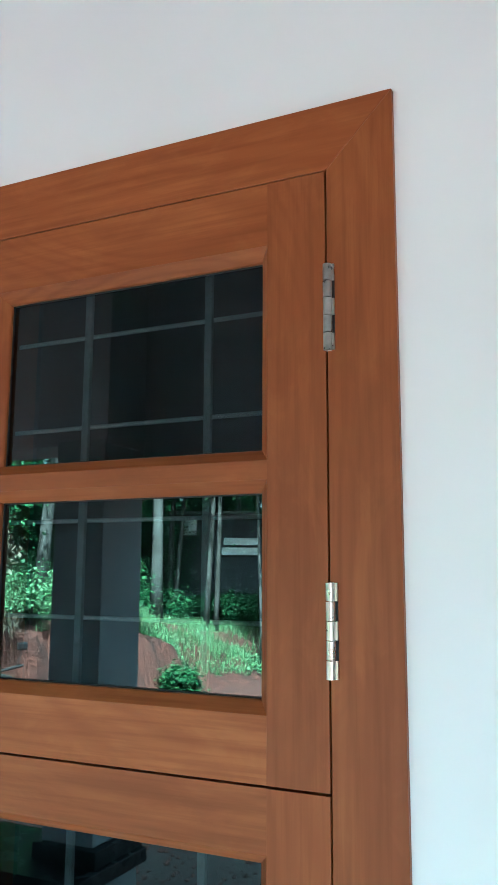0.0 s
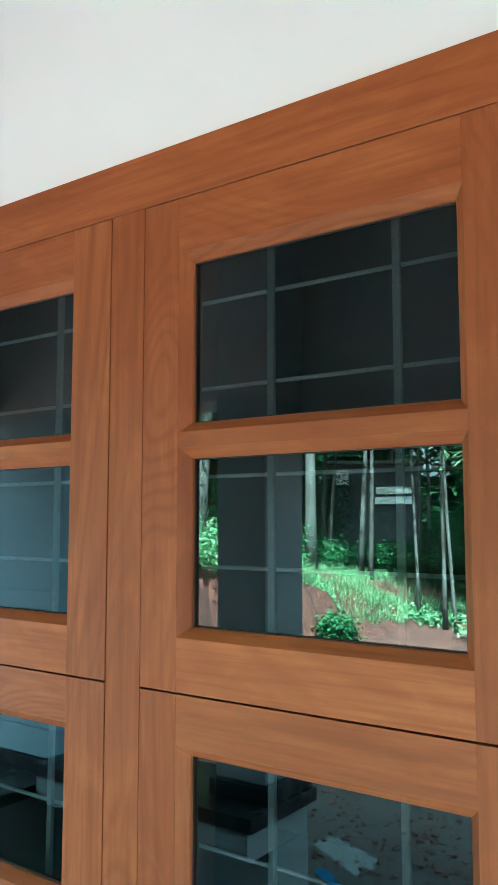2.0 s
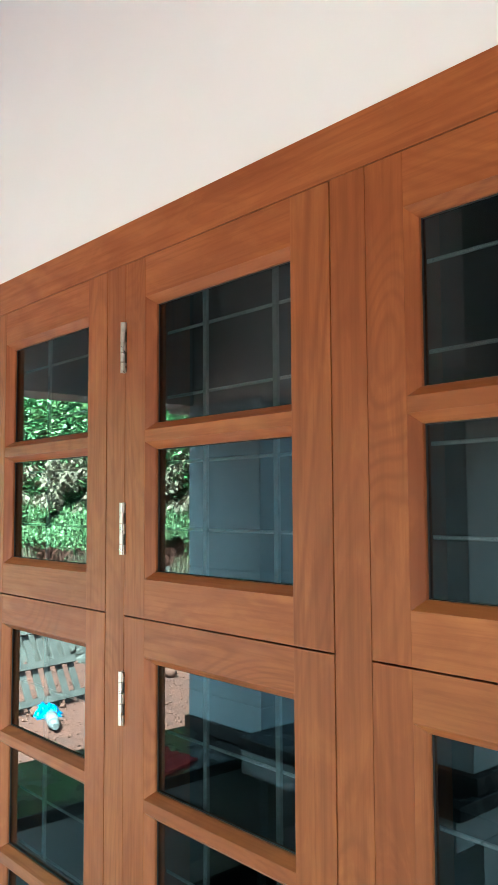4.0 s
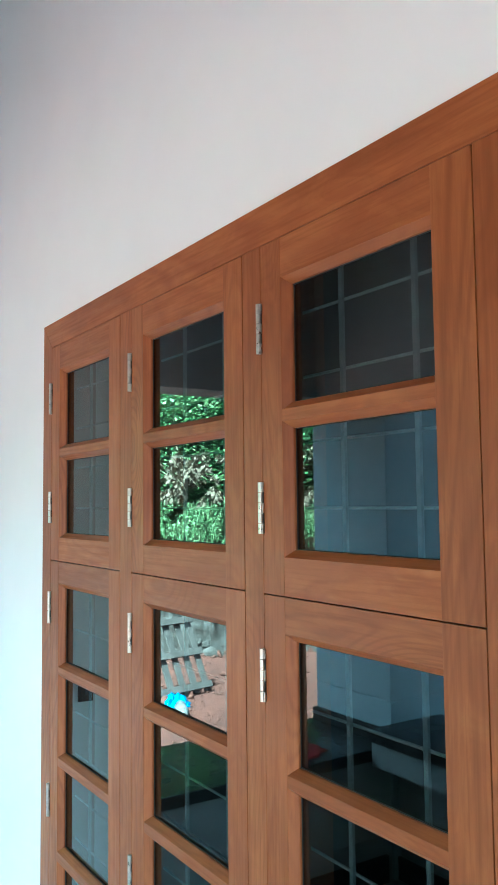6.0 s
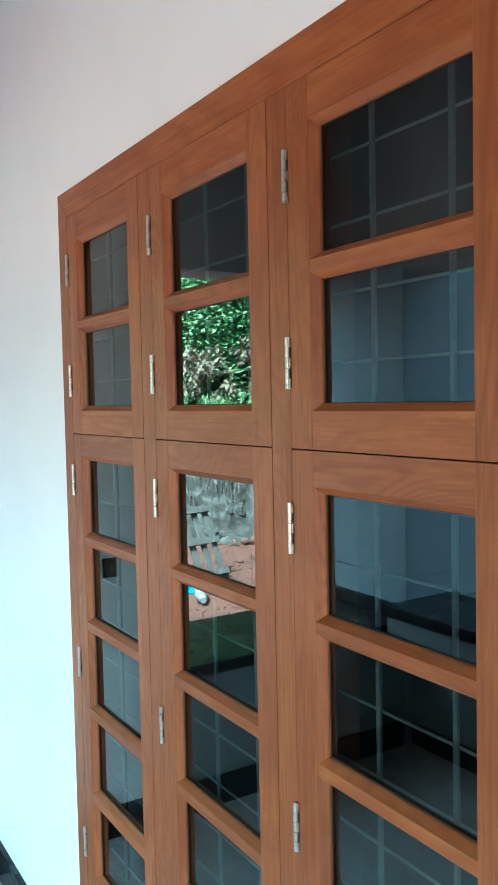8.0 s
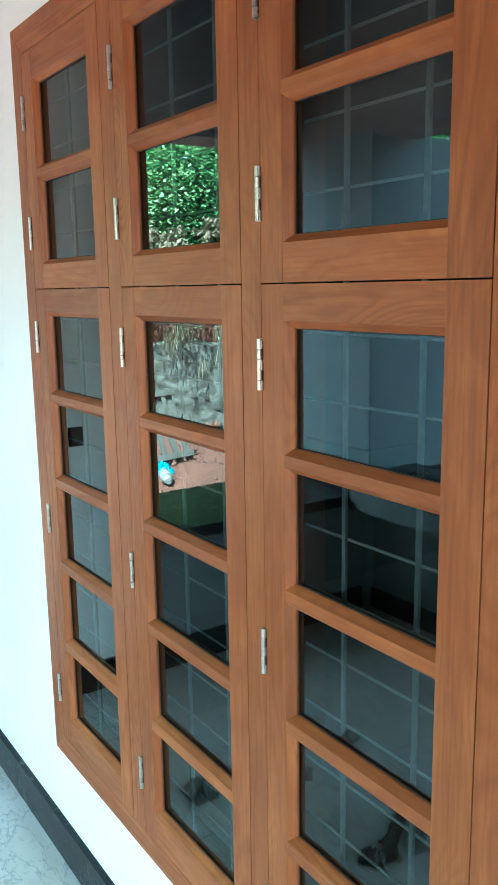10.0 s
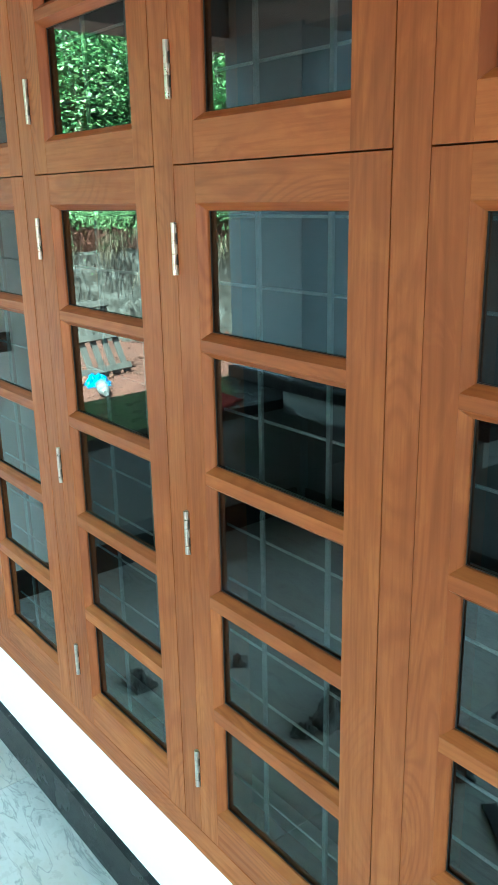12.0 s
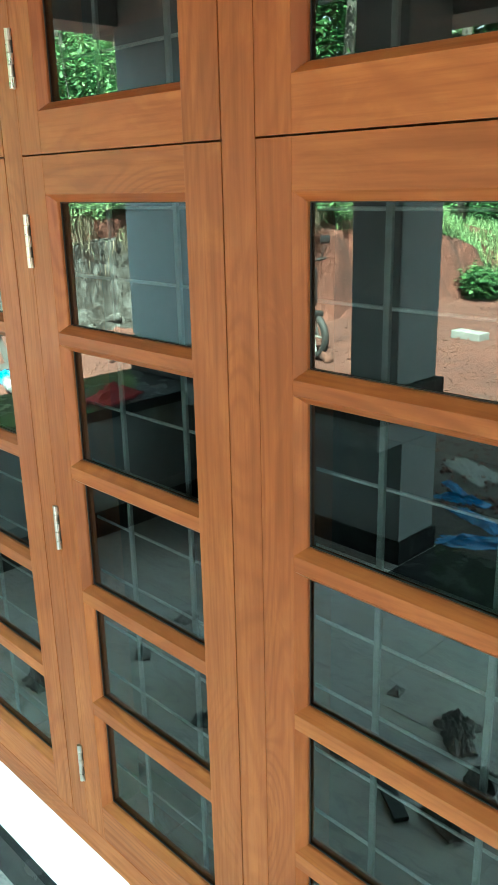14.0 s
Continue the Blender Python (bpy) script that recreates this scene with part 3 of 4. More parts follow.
def shrub(x, d, radius, height, mat, count, size, label):
    """Stems and leaves of a low bush."""
    z = ground_z(x, -d)
    ob = thing("shrub", label, "shrub", "shrubs on the bank", "", (x, -d, z - 0.03))
    bm = bmesh.new()
    for i in range(7):
        a = i * 0.9 + rng.random()
        add_tube(bm, (0, 0, 0), (radius * 0.6 * math.cos(a), radius * 0.6 * math.sin(a), height * rng.uniform(0.6, 0.95)), 0.015, 0.006, 5)
    part("stems", bm, BARK, ob)
    lv, lf = [], []
    lumps = [(rng.uniform(-1, 1) * radius * 0.6, rng.uniform(-1, 1) * radius * 0.6, rng.uniform(0.25, 0.85) * height) for _ in range(9)]
    for _ in range(count):
        l = rng.choice(lumps)
        p = [l[i] + rng.gauss(0, radius * 0.24 if i < 2 else height * 0.14) for i in range(3)]
        leaf_quad(lv, lf, (p[0], p[1], max(0.02, p[2])), size * rng.uniform(0.6, 1.3), 1.0, 0.3)
    me = bpy.data.meshes.new("leaves")
    me.from_pydata(lv, [], lf)
    me.materials.append(mat)
    lob = new("leaves", me)
    lob.parent = ob


def tree(x, d, height, r, crown_z, crown_r, count, size, mat, label, lean=(0, 0)):
    z = ground_z(x, -d) - 0.1
    ob = thing("tree", label, "tree", "trees beyond the yard", "", (x, -d, z))
    bm = bmesh.new()
    pts = [Vector((lean[0] * t * height + 0.12 * math.sin(3 * t + x), lean[1] * t * height + 0.12 * math.sin(2.3 * t + d), t * height)) for t in (0, 0.12, 0.3, 0.5, 0.7, 0.88, 1.0)]
    rings = []
    for i, p in enumerate(pts):
        w = r * (1.22 if i == 0 else 1 - 0.75 * i / 6)
        rings.append([bm.verts.new(p + Vector((math.cos(0.628 * k), math.sin(0.628 * k), 0)) * w * (1 + 0.12 * noise.noise((k * 1.3, i * 2.0, x)))) for k in range(10)])
    for lo, hi in zip(rings, rings[1:]):
        for k in range(10):
            bm.faces.new((lo[k], lo[(k + 1) % 10], hi[(k + 1) % 10], hi[k]))
    bm.faces.new(rings[0][::-1])
    bm.faces.new(rings[-1])
    part("trunk", bm, BARK, ob, "pale mottled trunk", True)
    tips = []
    for i in range(9):
        f = crown_z / height + (1 - crown_z / height) * rng.random()
        base = Vector((lean[0] * f * height, lean[1] * f * height, f * height))
        a = rng.uniform(0, 6.28)
        tip = base + Vector((math.cos(a), math.sin(a), rng.uniform(-0.1, 0.5))) * crown_r * rng.uniform(0.5, 1.0)
        bm = bmesh.new()
        add_tube(bm, base, tip, r * 0.28, r * 0.08, 5)
        part("limb", bm, BARK, ob)
        tips += [tip, base.lerp(tip, 0.6)]
    lv, lf = [], []
    for _ in range(count):
        t = rng.choice(tips)
        leaf_quad(lv, lf, t + Vector((rng.gauss(0, 1), rng.gauss(0, 1), rng.gauss(0, 0.8))) * crown_r * 0.26, size * rng.uniform(0.6, 1.3), 1.0, 0.35)
    me = bpy.data.meshes.new("crown")
    me.from_pydata(lv, [], lf)
    me.materials.append(mat)
    c = new("crown", me)
    c.parent = ob


def at_view(bearing, r):
    """Plan place at a bearing (degrees to the left of straight out) and a range from the porch."""
    return 2 - r * math.sin(radians(bearing)), -0.6 + r * math.cos(radians(bearing))


for b, r, rad, h, m, n in ((19, 13.5, 0.7, 0.4, LEAF_PALE, 900), (24, 15.8, 0.9, 0.35, LEAF_PALE, 900), (29.9, 12.9, 0.30, 0.58, LEAF, 1700), (31.5, 16.5, 0.7, 0.6, LEAF, 1500),
                           (35, 13.5, 0.9, 1.1, LEAF, 1000), (40, 12.0, 0.8, 0.9, LEAF_PALE, 900), (44, 12.5, 1.0, 1.3, LEAF, 1100), (16, 15.0, 1.0, 1.0, LEAF, 900), (11, 13.0, 0.8, 0.9, LEAF, 800),
                           (26, 18.5, 1.0, 0.6, LEAF, 1200), (20, 18.0, 1.2, 1.2, LEAF_PALE, 1200), (33, 18.0, 1.3, 1.5, LEAF, 1200)):
    shrub(*at_view(b, r), rad, h, m, n * 2, 0.085, "leafy green shrub growing on the bank")
for i in range(14):
    b = 45 + 2.4 * i + rng.uniform(-0.8, 0.8)
    shrub(*at_view(b, rng.uniform(11.3, 12.4)), 1.0, rng.uniform(2.2, 3.2), LEAF_PALE if i % 3 == 1 else LEAF, 6500, 0.085, "tall leafy bush on top of the bank")
for i, (b, r, h, rad) in enumerate(((31.9, 15.2, 9, 0.115), (22.8, 15.0, 9, 0.045), (28.2, 17, 10, 0.06), (24.5, 18, 9, 0.06), (19.5, 16, 9, 0.07), (17, 17, 9, 0.09), (30.5, 18, 9, 0.07), (12, 18, 10, 0.12),
                                    (26.2, 20, 9, 0.09), (37.5, 18, 9, 0.1), (39.6, 14.2, 9, 0.12), (44, 18, 10, 0.1), (8, 17, 9, 0.1), (21, 21, 10, 0.1), (32, 22, 10, 0.1), (15, 22, 10, 0.1), (48, 17, 9, 0.1))):
    tree(*at_view(b, r), h, rad, rng.uniform(3.7, 5.0), rng.uniform(1.5, 2.3), 2600, 0.17, LEAF_PALE if i % 4 == 3 else LEAF, "slender tree with a pale mottled trunk and green crown", (rng.uniform(-0.03, 0.05), 0))
for i in range(16):
    b = 46 + 2.2 * i
    tree(*at_view(b, rng.uniform(13.5, 17)), rng.uniform(7, 9), 0.09, 2.0, 2.0, 5000, 0.13, LEAF, "slender tree with a pale mottled trunk and green crown", (rng.uniform(-0.03, 0.05), 0))

# undergrowth below the trees, kept low before the house
for i in range(13):
    b = 18.5 + 2.0 * i + rng.uniform(-0.5, 0.5)
    low = 23.5 < b < 30.5
    shrub(*at_view(b, rng.uniform(17.8, 19.3)), 0.9, 0.6 if low else rng.uniform(1.6, 2.6), LEAF, 3500, 0.085, "dark leafy undergrowth below the trees")
for i, (b, r, cz) in enumerate(((20.5, 16.5, 2.9), (24.0, 18.0, 3.1), (27.6, 16.8, 3.0), (30.2, 17.5, 2.9), (34.0, 16.5, 2.4), (36.5, 15.5, 2.3), (42.0, 15.0, 2.2))):
    tree(*at_view(b, r), 7.5, 0.055, cz, 1.5, 6500, 0.10, LEAF_PALE if i % 3 == 1 else LEAF, "slender tree with low-hanging green crown", (rng.uniform(-0.03, 0.03), 0))

# woods far behind
fv, ff = [], []
for _ in range(95000):
    b, r = radians(rng.uniform(-5, 82)), rng.uniform(23, 33)
    x, d = 2 - r * math.sin(b), -0.6 + r * math.cos(b)
    z = ground_z(x, -d) + 11 * rng.random() ** 1.25
    if noise.noise((x * 0.45, d * 0.45, z * 0.5)) < -0.16:
        continue
    leaf_quad(fv, ff, (x, -d, z), rng.uniform(0.35, 0.85), 1.0, 0.3)
stuff("far_woods", fv, ff, LEAF, "dense dark green woods behind the yard", "woods")

# stone retaining wall at the foot of the bank
def rock_mesh(seed, mat=STONE):
    r = random.Random(seed)
    bm = bmesh.new()
    bmesh.ops.create_icosphere(bm, subdivisions=2, radius=0.5)
    turn = Euler((r.random(), r.random(), r.random())).to_matrix()
    for v in bm.verts:
        w = turn @ v.co
        v.co = Vector([math.copysign(abs(c) ** 0.6, c) * 0.62 for c in v.co]) * (1 + 0.55 * noise.noise(w * 2.3 + Vector((seed, 0, 0))) + 0.22 * noise.noise(w * 6.0 + Vector((0, seed, 0))))
    return mesh_of("stone", bm, mat, True)


ROCKS = [rock_mesh(i) for i in range(8)]
rw = thing("retaining_wall", "lichen-covered rubble stone retaining wall below the bank", "retaining wall")
bm = bmesh.new()
strip = []
for i in range(27):
    a = -5.4 + 0.25 * i
    top = 0.80 + 0.08 * noise.noise((a * 2, 0, 0))
    (x0, d0), (x1, d1) = on_bank(a, -0.06), on_bank(a, 0.30)
    strip.append([bm.verts.new(p) for p in ((x0, -d0, -0.4), (x0, -d0, top), (x1, -d1, top + 0.03), (x1, -d1, -0.4))])
for p, q in zip(strip, strip[1:]):
    for k in range(3):
        bm.faces.new((p[k], p[k + 1], q[k + 1], q[k]))
bm.faces.new(strip[0])
bm.faces.new(strip[-1][::-1])
bmesh.ops.recalc_face_normals(bm, faces=bm.faces)
part("mortar", bm, STONE, rw, "crumbling lime mortar")
for course in range(8):
    a = -5.3 + rng.uniform(0, 0.3)
    while a < 0.9:
        w, h = rng.uniform(0.13, 0.34), rng.uniform(0.12, 0.18)
        x, d = on_bank(a, -0.03 + 0.006 * course + rng.uniform(-0.02, 0.02))
        ob = new("stone", rng.choice(ROCKS))
        ob.parent = rw
        ob.matrix_local = Matrix.LocRotScale((x, -d, -0.25 + 0.140 * course), Euler((0, rng.uniform(-0.2, 0.2), math.atan2(-0.8, 0.6))), (w * 1.12, 0.085, h * 1.2))
        a += w



# dry creepers and weeds hanging over the wall
dv, df = [], []
pv, pf = [], []
for _ in range(70000):
    a = rng.uniform(-5.2, 2.0)
    x, d = on_bank(a, -0.02 - 0.45 * rng.random() ** 3)
    z = 0.55 + 1.85 * rng.random()
    band = z + 0.30 * noise.noise((a * 0.9, 0, 2.0))
    x, d = (x - 0.8 * max(0.0, z - 1.3) * 0.8, d + 0.6 * max(0.0, z - 1.3) * 0.8)
    clump = noise.noise((a * 3.2, 1.0, z * 3.2)) + 0.6 * noise.noise((a * 8.0, 4.0, z * 6.0))
    if (band < 0.90 and rng.random() < 0.92) or clump < (0.02 if band > 1.65 or band < 1.15 else -0.3):
        continue
    if band > 1.65:
        leaf_quad(dv, df, (x, -d, z), rng.uniform(0.04, 0.12), 0.6, 0.9)
    elif band < 1.15:
        if rng.random() < 0.5:
            blade(dv, df, (x, -d, z), -rng.uniform(0.08, 0.25), 0.005)
        elif rng.random() < 0.3:
            leaf_quad(pv, pf, (x, -d, z), rng.uniform(0.02, 0.05), 0.8, 0.6)
    elif rng.random() < 0.35:
        blade(pv, pf, (x, -d, z), rng.uniform(0.04, 0.12), 0.004)
    else:
        leaf_quad(pv, pf, (x, -d, z), rng.uniform(0.02, 0.055), 0.8, 0.4)
for _ in range(6000):
    a = rng.uniform(-5.2, 2.0)
    x, d = on_bank(a, rng.uniform(0.3, 1.8))
    z = ground_z(x, -d) + rng.uniform(0, 0.9)
    (leaf_quad(pv, pf, (x, -d, z), rng.uniform(0.08, 0.2)) if noise.noise((a, d, 4.0)) > -0.1 else leaf_quad(dv, df, (x, -d, z), rng.uniform(0.1, 0.22), 1.0, 0.5))
stuff("dry_creeper", dv, df, LEAF_DRY, "withered brown creepers hanging over the stone wall", "creeper")
stuff("weeds", pv, pf, LEAF_PALE, "fresh green weeds hanging over the stone wall", "weeds")

# ---- smaller things ----
WHITE_PLASTIC = metal_paint("white_plastic", (0.11, 0.118, 0.124), 0.5)
BLUE_SHEET = metal_paint("blue_tarpaulin", (0.012, 0.12, 0.30), 0.4)
RED_CLOTH = metal_paint("red_cloth", (0.30, 0.015, 0.02), 0.9)
PAPER = mottled("soiled_paper", [(0.3, (0.07, 0.07, 0.066)), (0.5, (0.24, 0.235, 0.22)), (0.7, (0.52, 0.51, 0.49))], 18.0, 0.9, (1, 1, 1), 0.3, 0.004)
RUBBER = metal_paint("tyre_rubber", (0.012, 0.012, 0.012), 0.8)
CONCRETE = mottled("pale_concrete", [(0.3, (0.09, 0.09, 0.087)), (0.6, (0.14, 0.14, 0.136)), (0.8, (0.19, 0.19, 0.186))], 5.0)
RED_STONE = mottled("laterite_stone", [(0.3, (0.030, 0.009, 0.006)), (0.55, (0.075, 0.027, 0.017)), (0.8, (0.13, 0.07, 0.05))], 6.0)


def crumple(sx, sy, sz, seed, n=12, rough=0.5):
    """A creased sheet, raised in folds, with a little thickness."""
    bm = bmesh.new()
    tops, lows = [], []
    for i in range(n + 1):
        for j in range(n + 1):
            u, v = i / n - 0.5, j / n - 0.5
            edge = 1 + 0.35 * noise.noise((u * 4 + seed, v * 4, seed))
            h = sz * (0.5 + 0.9 * abs(noise.noise((u * 5, v * 5 + seed, seed * 1.7))) + rough * 0.7 * abs(noise.noise((u * 13 + seed, v * 13, 0.4))))
            h *= max(0.06, 1 - 2.2 * max(abs(u), abs(v)) ** 1.5)
            tops.append(bm.verts.new((u * sx * edge, v * sy * edge, h)))
            lows.append(bm.verts.new((u * sx * edge, v * sy * edge, max(0.0, h - 0.004 - 0.4 * sz))))
    for i in range(n):
        for j in range(n):
            q = (i * (n + 1) + j, (i + 1) * (n + 1) + j, (i + 1) * (n + 1) + j + 1, i * (n + 1) + j + 1)
            bm.faces.new([tops[k] for k in q])
            bm.faces.new([lows[k] for k in q[::-1]])
    ring = [i * (n + 1) for i in range(n + 1)] + [n * (n + 1) + j for j in range(1, n + 1)] + [i * (n + 1) + n for i in range(n - 1, -1, -1)] + [j for j in range(n - 1, 0, -1)]
    for a, c in zip(ring, ring[1:] + ring[:1]):
        bm.faces.new((tops[c], tops[a], lows[a], lows[c]))
    return bm


def laid(name, bm, mat, x, d, z, turn, label, category, group=""):
    ob = part(name, bm, mat)
    ob.matrix_basis = pose(x, -d, z, 0, 0, turn)
    return tagged(ob, label, category, group)


# litter on the porch floor
for i, (x, d, w, h) in enumerate(((1.017, 1.084, 0.13, 0.05), (1.057, 1.02, 0.12, 0.06), (0.796, 1.103, 0.06, 0.02), (0.861, 0.80, 0.12, 0.05), (1.174, 0.935, 0.10, 0.05), (1.186, 0.765, 0.14, 0.07),
                                  (0.451, 0.807, 0.16, 0.10), (0.505, 0.72, 0.14, 0.09), (0.492, 0.615, 0.08, 0.04), (-0.012, 0.393, 0.12, 0.06), (0.09, 0.707, 0.08, 0.03), (0.02, 0.95, 0.09, 0.03))):
    laid("crumpled_paper", crumple(w * 0.8, w * 0.6, h * 0.8, i + 2.0, 14, 1.2), PAPER, x, d, 0.001, 40 * i, "crumpled soiled paper lying on the marble floor", "litter", "litter on the floor")
laid("wood_offcut", box(-0.07, 0.07, -0.018, 0.018, 0, 0.012, 0.001), DARK_METAL, 1.05, 0.73, 0.001, 35, "flat dark offcut lying on the marble floor", "offcut")
laid("cloth", crumple(0.26, 0.16, 0.06, 9.0), RED_CLOTH, -0.90, 1.34, 0.563, 70, "crumpled red cloth on the granite top", "cloth")

# switch box on the return wall
sw = thing("switch_box", "small black electrical box on the white wall", "switch box", "", "", (-0.80, -0.385, 0.97))
part("back_box", box(-0.004, 0.010, -0.026, 0.026, -0.034, 0.034, 0.003), DARK_METAL, sw)
part("cover", box(0.0105, 0.016, -0.022, 0.022, -0.030, 0.030, 0.002), DARK_METAL, sw)
part("rocker", box(0.0165, 0.020, -0.007, 0.007, -0.012, 0.012, 0.001), WHITE_PLASTIC, sw, "small pale rocker switch")


def on_ground(x, d, up=0.0):
    return ground_z(x, -d) + up


# sheets and scraps in the yard
laid("plastic_sack", crumple(0.50, 0.24, 0.04, 4.0, 14), WHITE_PLASTIC, -0.466, 3.66, on_ground(-0.466, 3.66, -0.01), 25, "flattened white plastic sack on grey gravel", "sack")
for i, (x, d, w, l, a) in enumerate(((-0.36, 3.30, 0.26, 0.05, 30), (-0.24, 3.16, 0.34, 0.07, -12), (-0.02, 2.98, 0.42, 0.10, 20), (0.16, 2.76, 0.46, 0.14, -35))):
    laid("tarpaulin", crumple(w, l, 0.06, 11.0 + i, 14), BLUE_SHEET, x, d, on_ground(x, d, -0.01), a, "crumpled bright blue plastic sheet strip on the gravel", "tarpaulin", "blue sheets in the yard")
laid("concrete_block", box(-0.20, 0.20, -0.09, 0.09, 0.0, 0.10, 0.012), CONCRETE, -2.785, 7.5, on_ground(-2.785, 7.5, -0.01), 8, "pale concrete block lying on red soil", "block")
laid("tarpaulin", crumple(0.34, 0.24, 0.14, 21.0), BLUE_SHEET, -5.05, 2.95, on_ground(-5.05, 2.95, -0.01), 15, "crumpled bright blue plastic sheet on red soil", "tarpaulin", "blue sheets in the yard")
jug = thing("plastic_can", "white plastic can lying on its side in the yard", "can", "", "", (-4.63, -2.80, on_ground(-4.63, 2.8) + 0.05))
bm = bmesh.new()
for p, q, r0, r1 in ((-0.16, -0.14, 0.04, 0.055), (-0.14, 0.08, 0.055, 0.055), (0.08, 0.14, 0.055, 0.03)):
    add_tube(bm, (p, p * 0.4, 0), (q, q * 0.4, 0), r0, r1, 14)
part("body", bm, WHITE_PLASTIC, jug, "", True)
bm = bmesh.new()
add_tube(bm, (0.14, 0.056, 0), (0.185, 0.074, 0), 0.026, 0.026, 12)
part("cap", bm, WHITE_PLASTIC, jug)
ROCKS_RED = [rock_mesh(20 + i, RED_STONE) for i in range(6)]
for i in range(70):
    a, s0 = rng.uniform(-4.5, 2.5), -rng.random() ** 2 * 3.2
    x, d = on_bank(a, s0)
    w = 0.04 + 0.13 * rng.random() ** 2.5
    ob = new("stone", rng.choice(ROCKS_RED))
    ob.matrix_basis = Matrix.LocRotScale((x, -d, on_ground(x, d, w * 0.22)), Euler((rng.random(), rng.random(), rng.uniform(0, 6))), (w * 1.3, w, w * 0.8))
    tagged(ob, "rough reddish stone lying on the soil", "stone", "stones in the yard")
for i, (x, d, w) in enumerate(((-5.75, 4.45, 0.22), (-5.95, 4.25, 0.20), (-5.60, 4.75, 0.18), (-6.15, 4.4, 0.22))):
    ob = new("stone", ROCKS_RED[i])
    ob.matrix_basis = Matrix.LocRotScale((x, -d, on_ground(x, d, w * 0.3)), Euler((0.2, 0.1, i * 1.3)), (w, w * 0.8, w * 0.75))
    tagged(ob, "cut laterite block lying on the soil", "stone", "stones in the yard")

# loose gravel and clods on the soil
cv, cf = [], []
for _ in range(16000):
    r, b = 4.2 + 8.0 * rng.random(), radians(rng.uniform(20, 68))
    x, d = 2 - r * math.sin(b), -0.6 + r * math.cos(b)
    if d < 2.5 and x > -1.6 or bank(x, d)[0] > 0.1:
        continue
    w = 0.004 + 0.020 * rng.random() ** 3
    z, n = ground_z(x, -d), len(cv)
    turn = Euler((rng.random() * 6, rng.random() * 6, rng.random() * 6)).to_matrix()
    for c in ((1, 0, 0), (-1, 0, 0), (0, 1, 0), (0, -1, 0), (0, 0, 1), (0, 0, -1)):
        cv.append(Vector((x, -d, z + w * 0.3)) + turn @ Vector(c) * w * rng.uniform(0.6, 1.2))
    cf += [(n + i, n + j, n + k) for i, j, k in ((0, 2, 4), (2, 1, 4), (1, 3, 4), (3, 0, 4), (2, 0, 5), (1, 2, 5), (3, 1, 5), (0, 3, 5))]
stuff("gravel", cv, cf, RED_STONE, "loose reddish gravel and clods on the soil", "gravel")

# slatted wooden pallet leaning on the stone wall
px, pd = -5.22, 3.02
pal = thing("pallet", "weathered grey slatted wooden pallet leaning on the stone wall", "pallet")
pal.matrix_basis = Matrix.Translation((px, -pd, on_ground(px, pd, 0.01))) @ Matrix.Rotation(radians(-100), 4, "Z") @ Matrix.Rotation(radians(27), 4, "X")
for i in range(7):
    x = -0.43 + 0.1433 * i
    part("slat", box(x - 0.034, x + 0.034, -0.012, 0.012, 0.0, 0.80, 0.003), GREY_WOOD, pal)
for z in (0.06, 0.40, 0.74):
    part("batten", box(-0.48, 0.48, 0.0125, 0.045, z - 0.032, z + 0.032, 0.004), GREY_WOOD, pal)

# parked motor scooter, its front towards the gap between the pillars
bike = thing("motor_scooter", "black motor scooter parked on the red soil", "scooter")
bike.matrix_basis = pose(-3.42, -5.55, on_ground(-3.4, 5.6), 0, 0, 12)


def wheel(cx, r):
    bm = bmesh.new()
    n, m = 24, 8
    rings = []
    for i in range(n):
        a = 2 * math.pi * i / n
        rings.append([bm.verts.new((cx + (r - 0.04 + 0.04 * math.cos(t)) * math.cos(a), 0.035 * math.sin(t), r + (r - 0.04 + 0.04 * math.cos(t)) * math.sin(a))) for t in (2 * math.pi * k / m for k in range(m))])
    for i in range(n):
        for k in range(m):
            bm.faces.new((rings[i][k], rings[(i + 1) % n][k], rings[(i + 1) % n][(k + 1) % m], rings[i][(k + 1) % m]))
    tyre = part("wheel", bm, RUBBER, bike, "", True)
    bm = bmesh.new()
    for k in range(5):
        a = 2 * math.pi * k / 5
        add_tube(bm, (cx, 0, r), (cx + (r - 0.07) * math.cos(a), 0, r + (r - 0.07) * math.sin(a)), 0.016, 0.012, 6)
    part("rim", bm, STEEL, tyre)


wheel(0.0, 0.24)
wheel(-1.15, 0.24)
bm = bmesh.new()
for y in (-0.05, 0.05):
    add_tube(bm, (0, y, 0.24), (-0.20, y, 0.80), 0.018, 0.018, 8)
part("fork", bm, STEEL, bike)
bm = box(-0.24, 0.10, -0.06, 0.06, 0.44, 0.50, 0.02)
part("mudguard", bm, DARK_METAL, bike)
bm = box(-0.32, -0.10, -0.15, 0.15, 0.50, 0.92, 0.06)
part("front_panel", bm, DARK_METAL, bike)
bm = bmesh.new()
add_tube(bm, (-0.24, -0.34, 0.98), (-0.22, 0, 0.94), 0.015, 0.015, 8)
add_tube(bm, (-0.22, 0, 0.94), (-0.24, 0.34, 0.98), 0.015, 0.015, 8)
part("handlebar", bm, RUBBER, bike)
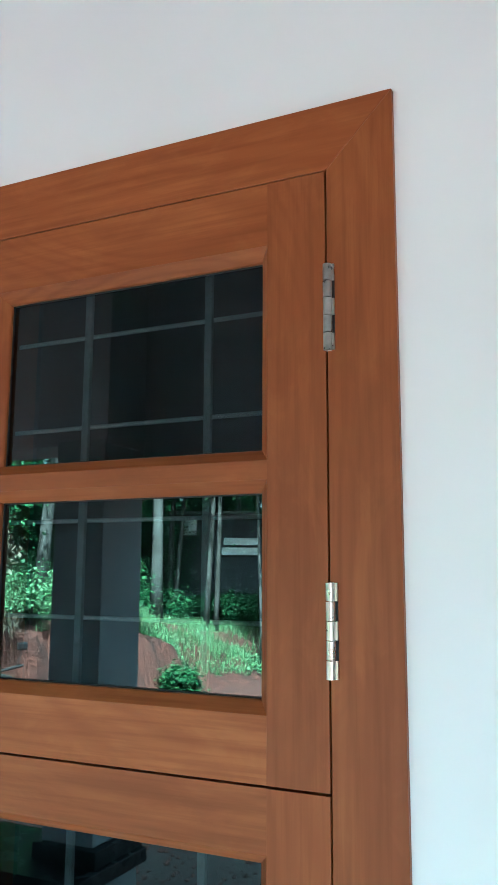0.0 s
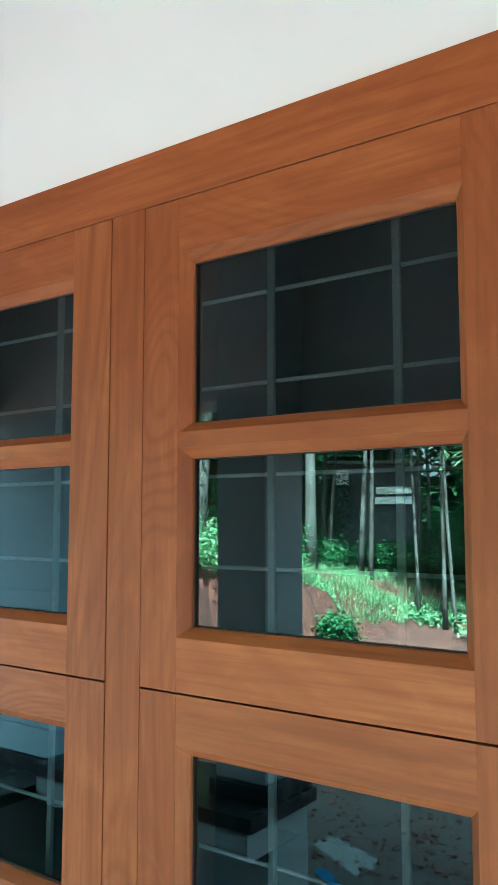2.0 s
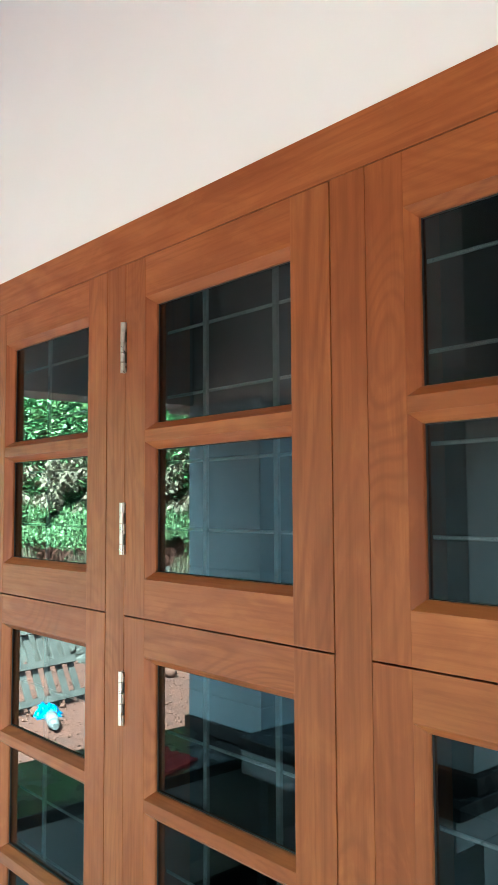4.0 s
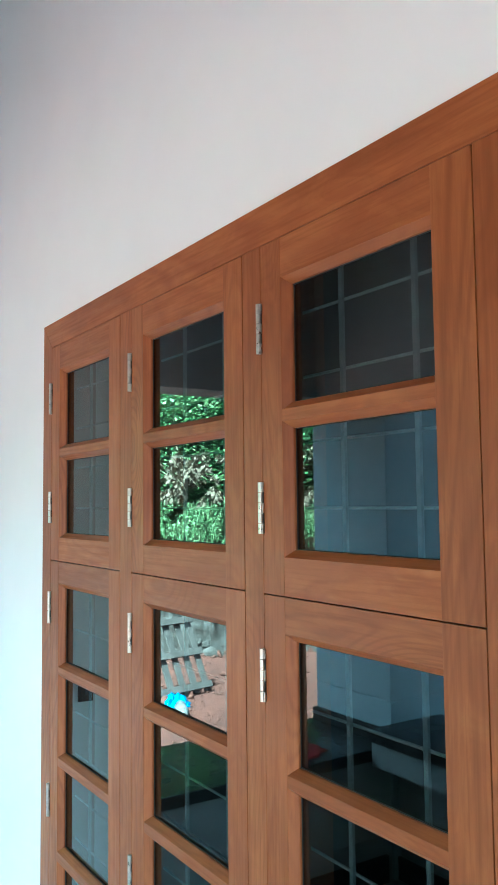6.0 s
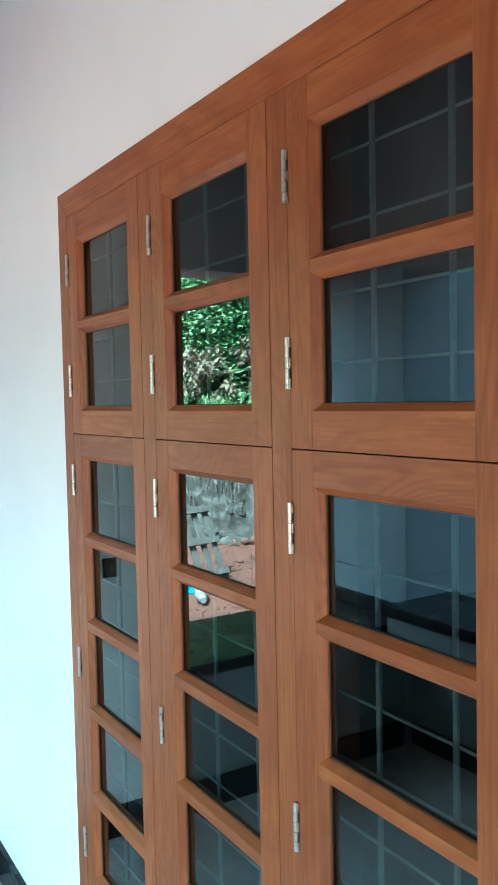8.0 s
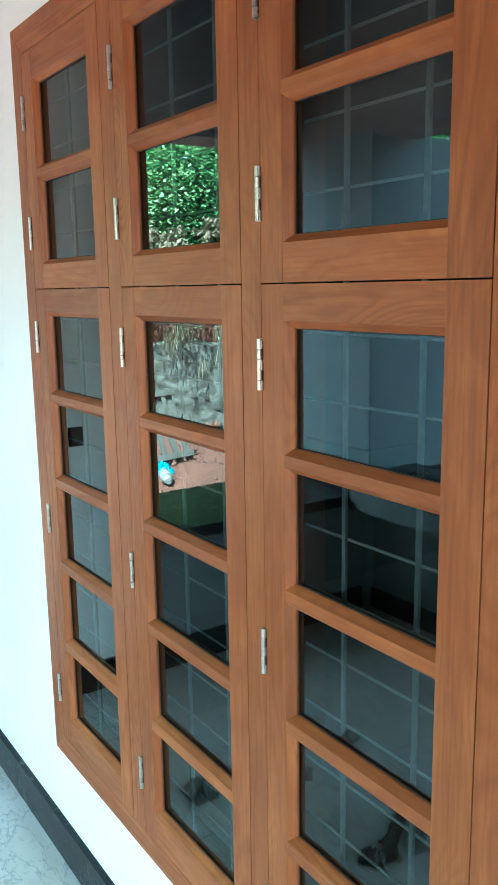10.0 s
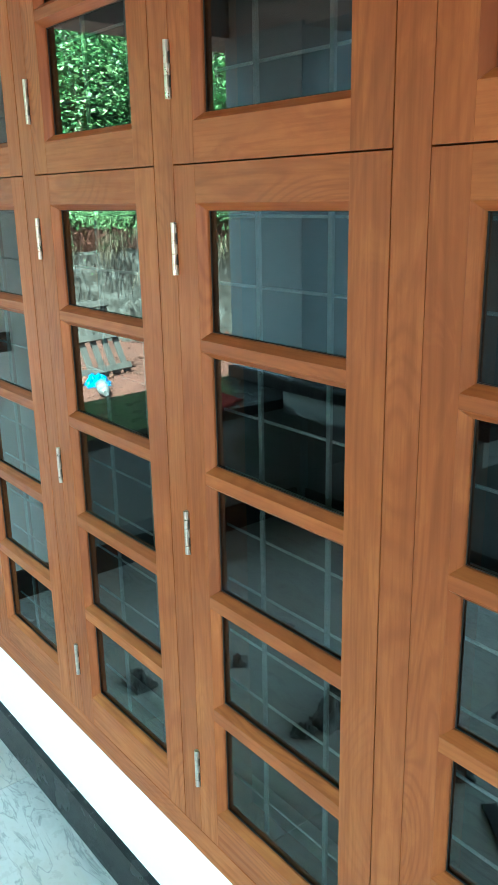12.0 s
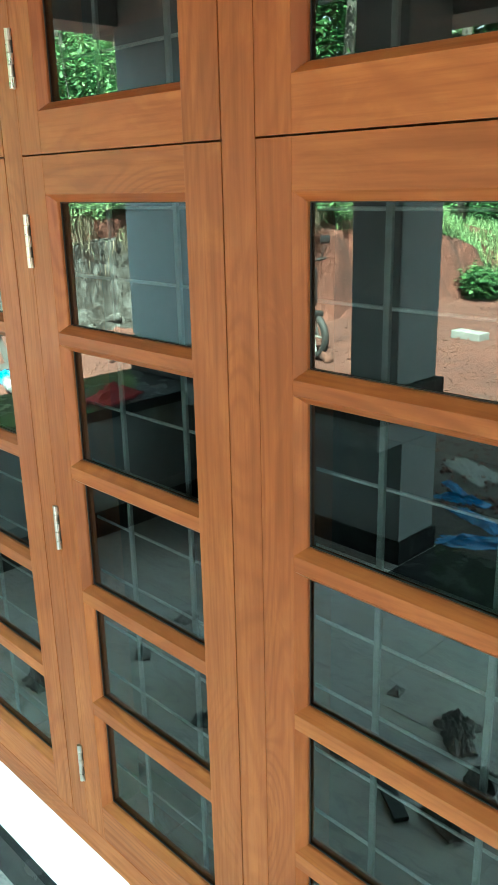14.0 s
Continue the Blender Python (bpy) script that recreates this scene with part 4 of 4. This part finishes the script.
for y in (-0.26, 0.26):
    bm = bmesh.new()
    add_tube(bm, (-0.23, y, 0.97), (-0.20, y * 1.15, 1.14), 0.006, 0.006, 6)
    part("mirror_stalk", bm, RUBBER, bike)
    part("mirror", box(-0.215, -0.19, y * 1.15 - 0.06, y * 1.15 + 0.06, 1.13, 1.21, 0.02), DARK_METAL, bike)
part("headlight", box(-0.11, -0.085, -0.07, 0.07, 0.80, 0.88, 0.02), STEEL, bike, "clear headlight")
part("footboard", box(-0.72, -0.28, -0.15, 0.15, 0.30, 0.38, 0.02), DARK_METAL, bike)
part("rear_body", box(-1.42, -0.70, -0.16, 0.16, 0.34, 0.70, 0.07), DARK_METAL, bike)
part("seat", box(-1.40, -0.66, -0.14, 0.14, 0.701, 0.80, 0.04), RUBBER, bike)

# house glimpsed through the trees
hx, hd = at_view(27.0, 21.5)
hz = 1.2
house = thing("house", "small white and grey house seen through the trees", "house")
house.matrix_basis = pose(hx, -hd, hz, 0, 0, -25)
part("wall", box(-1.05, 1.0, -2.5, 2.5, -2.5, 1.72), plaster("house_grey", (0.06, 0.063, 0.066)), house)
part("porch_wall", box(0.02, 0.85, 2.502, 2.7, 0.80, 0.97), WHITE, house, "white painted low wall")
part("porch_wall", box(0.06, 0.85, 2.502, 2.7, 1.03, 1.19), WHITE, house, "white painted upper ledge")
part("wall_panel", box(-0.93, -0.58, 2.502, 2.58, 1.25, 1.6), WHITE, house, "white painted panel")
part("roof", box(-1.2, 1.15, -3.0, 2.75, 1.721, 1.80, 0.02), CONCRETE, house)
for x in (-0.26, 0.45):
    w = part("window", box(x - 0.2, x + 0.2, 2.502, 2.54, 1.2, 1.7), DARK_METAL, house)
    part("pane", box(x - 0.16, x + 0.16, 2.541, 2.55, 1.24, 1.66), GASKET, w)

# overhead cable
bm = bmesh.new()
ends = [Vector((-14, -12, 5.2)), Vector((8, -7.5, 4.4))]
pts = [ends[0].lerp(ends[1], i / 16) - Vector((0, 0, 0.9 * (1 - (i / 8 - 1) ** 2))) for i in range(17)]
for p, q in zip(pts, pts[1:]):
    add_tube(bm, p, q, 0.012, 0.012, 6)
tagged(part("overhead_cable", bm, RUBBER), "thin black cable sagging across the yard", "cable")

# climber with large heart-shaped leaves on a trunk
cx, cd = at_view(24.6, 15.5)
tree(cx, cd, 8.0, 0.035, 2.4, 0.6, 420, 0.18, LEAF_PALE, "slender trunk wrapped in large pale heart-shaped leaves")
cx, cd = at_view(22.0, 14.5)
tree(cx, cd, 7.0, 0.035, 2.2, 0.7, 420, 0.22, LEAF_PALE, "slender trunk wrapped in large pale heart-shaped leaves")
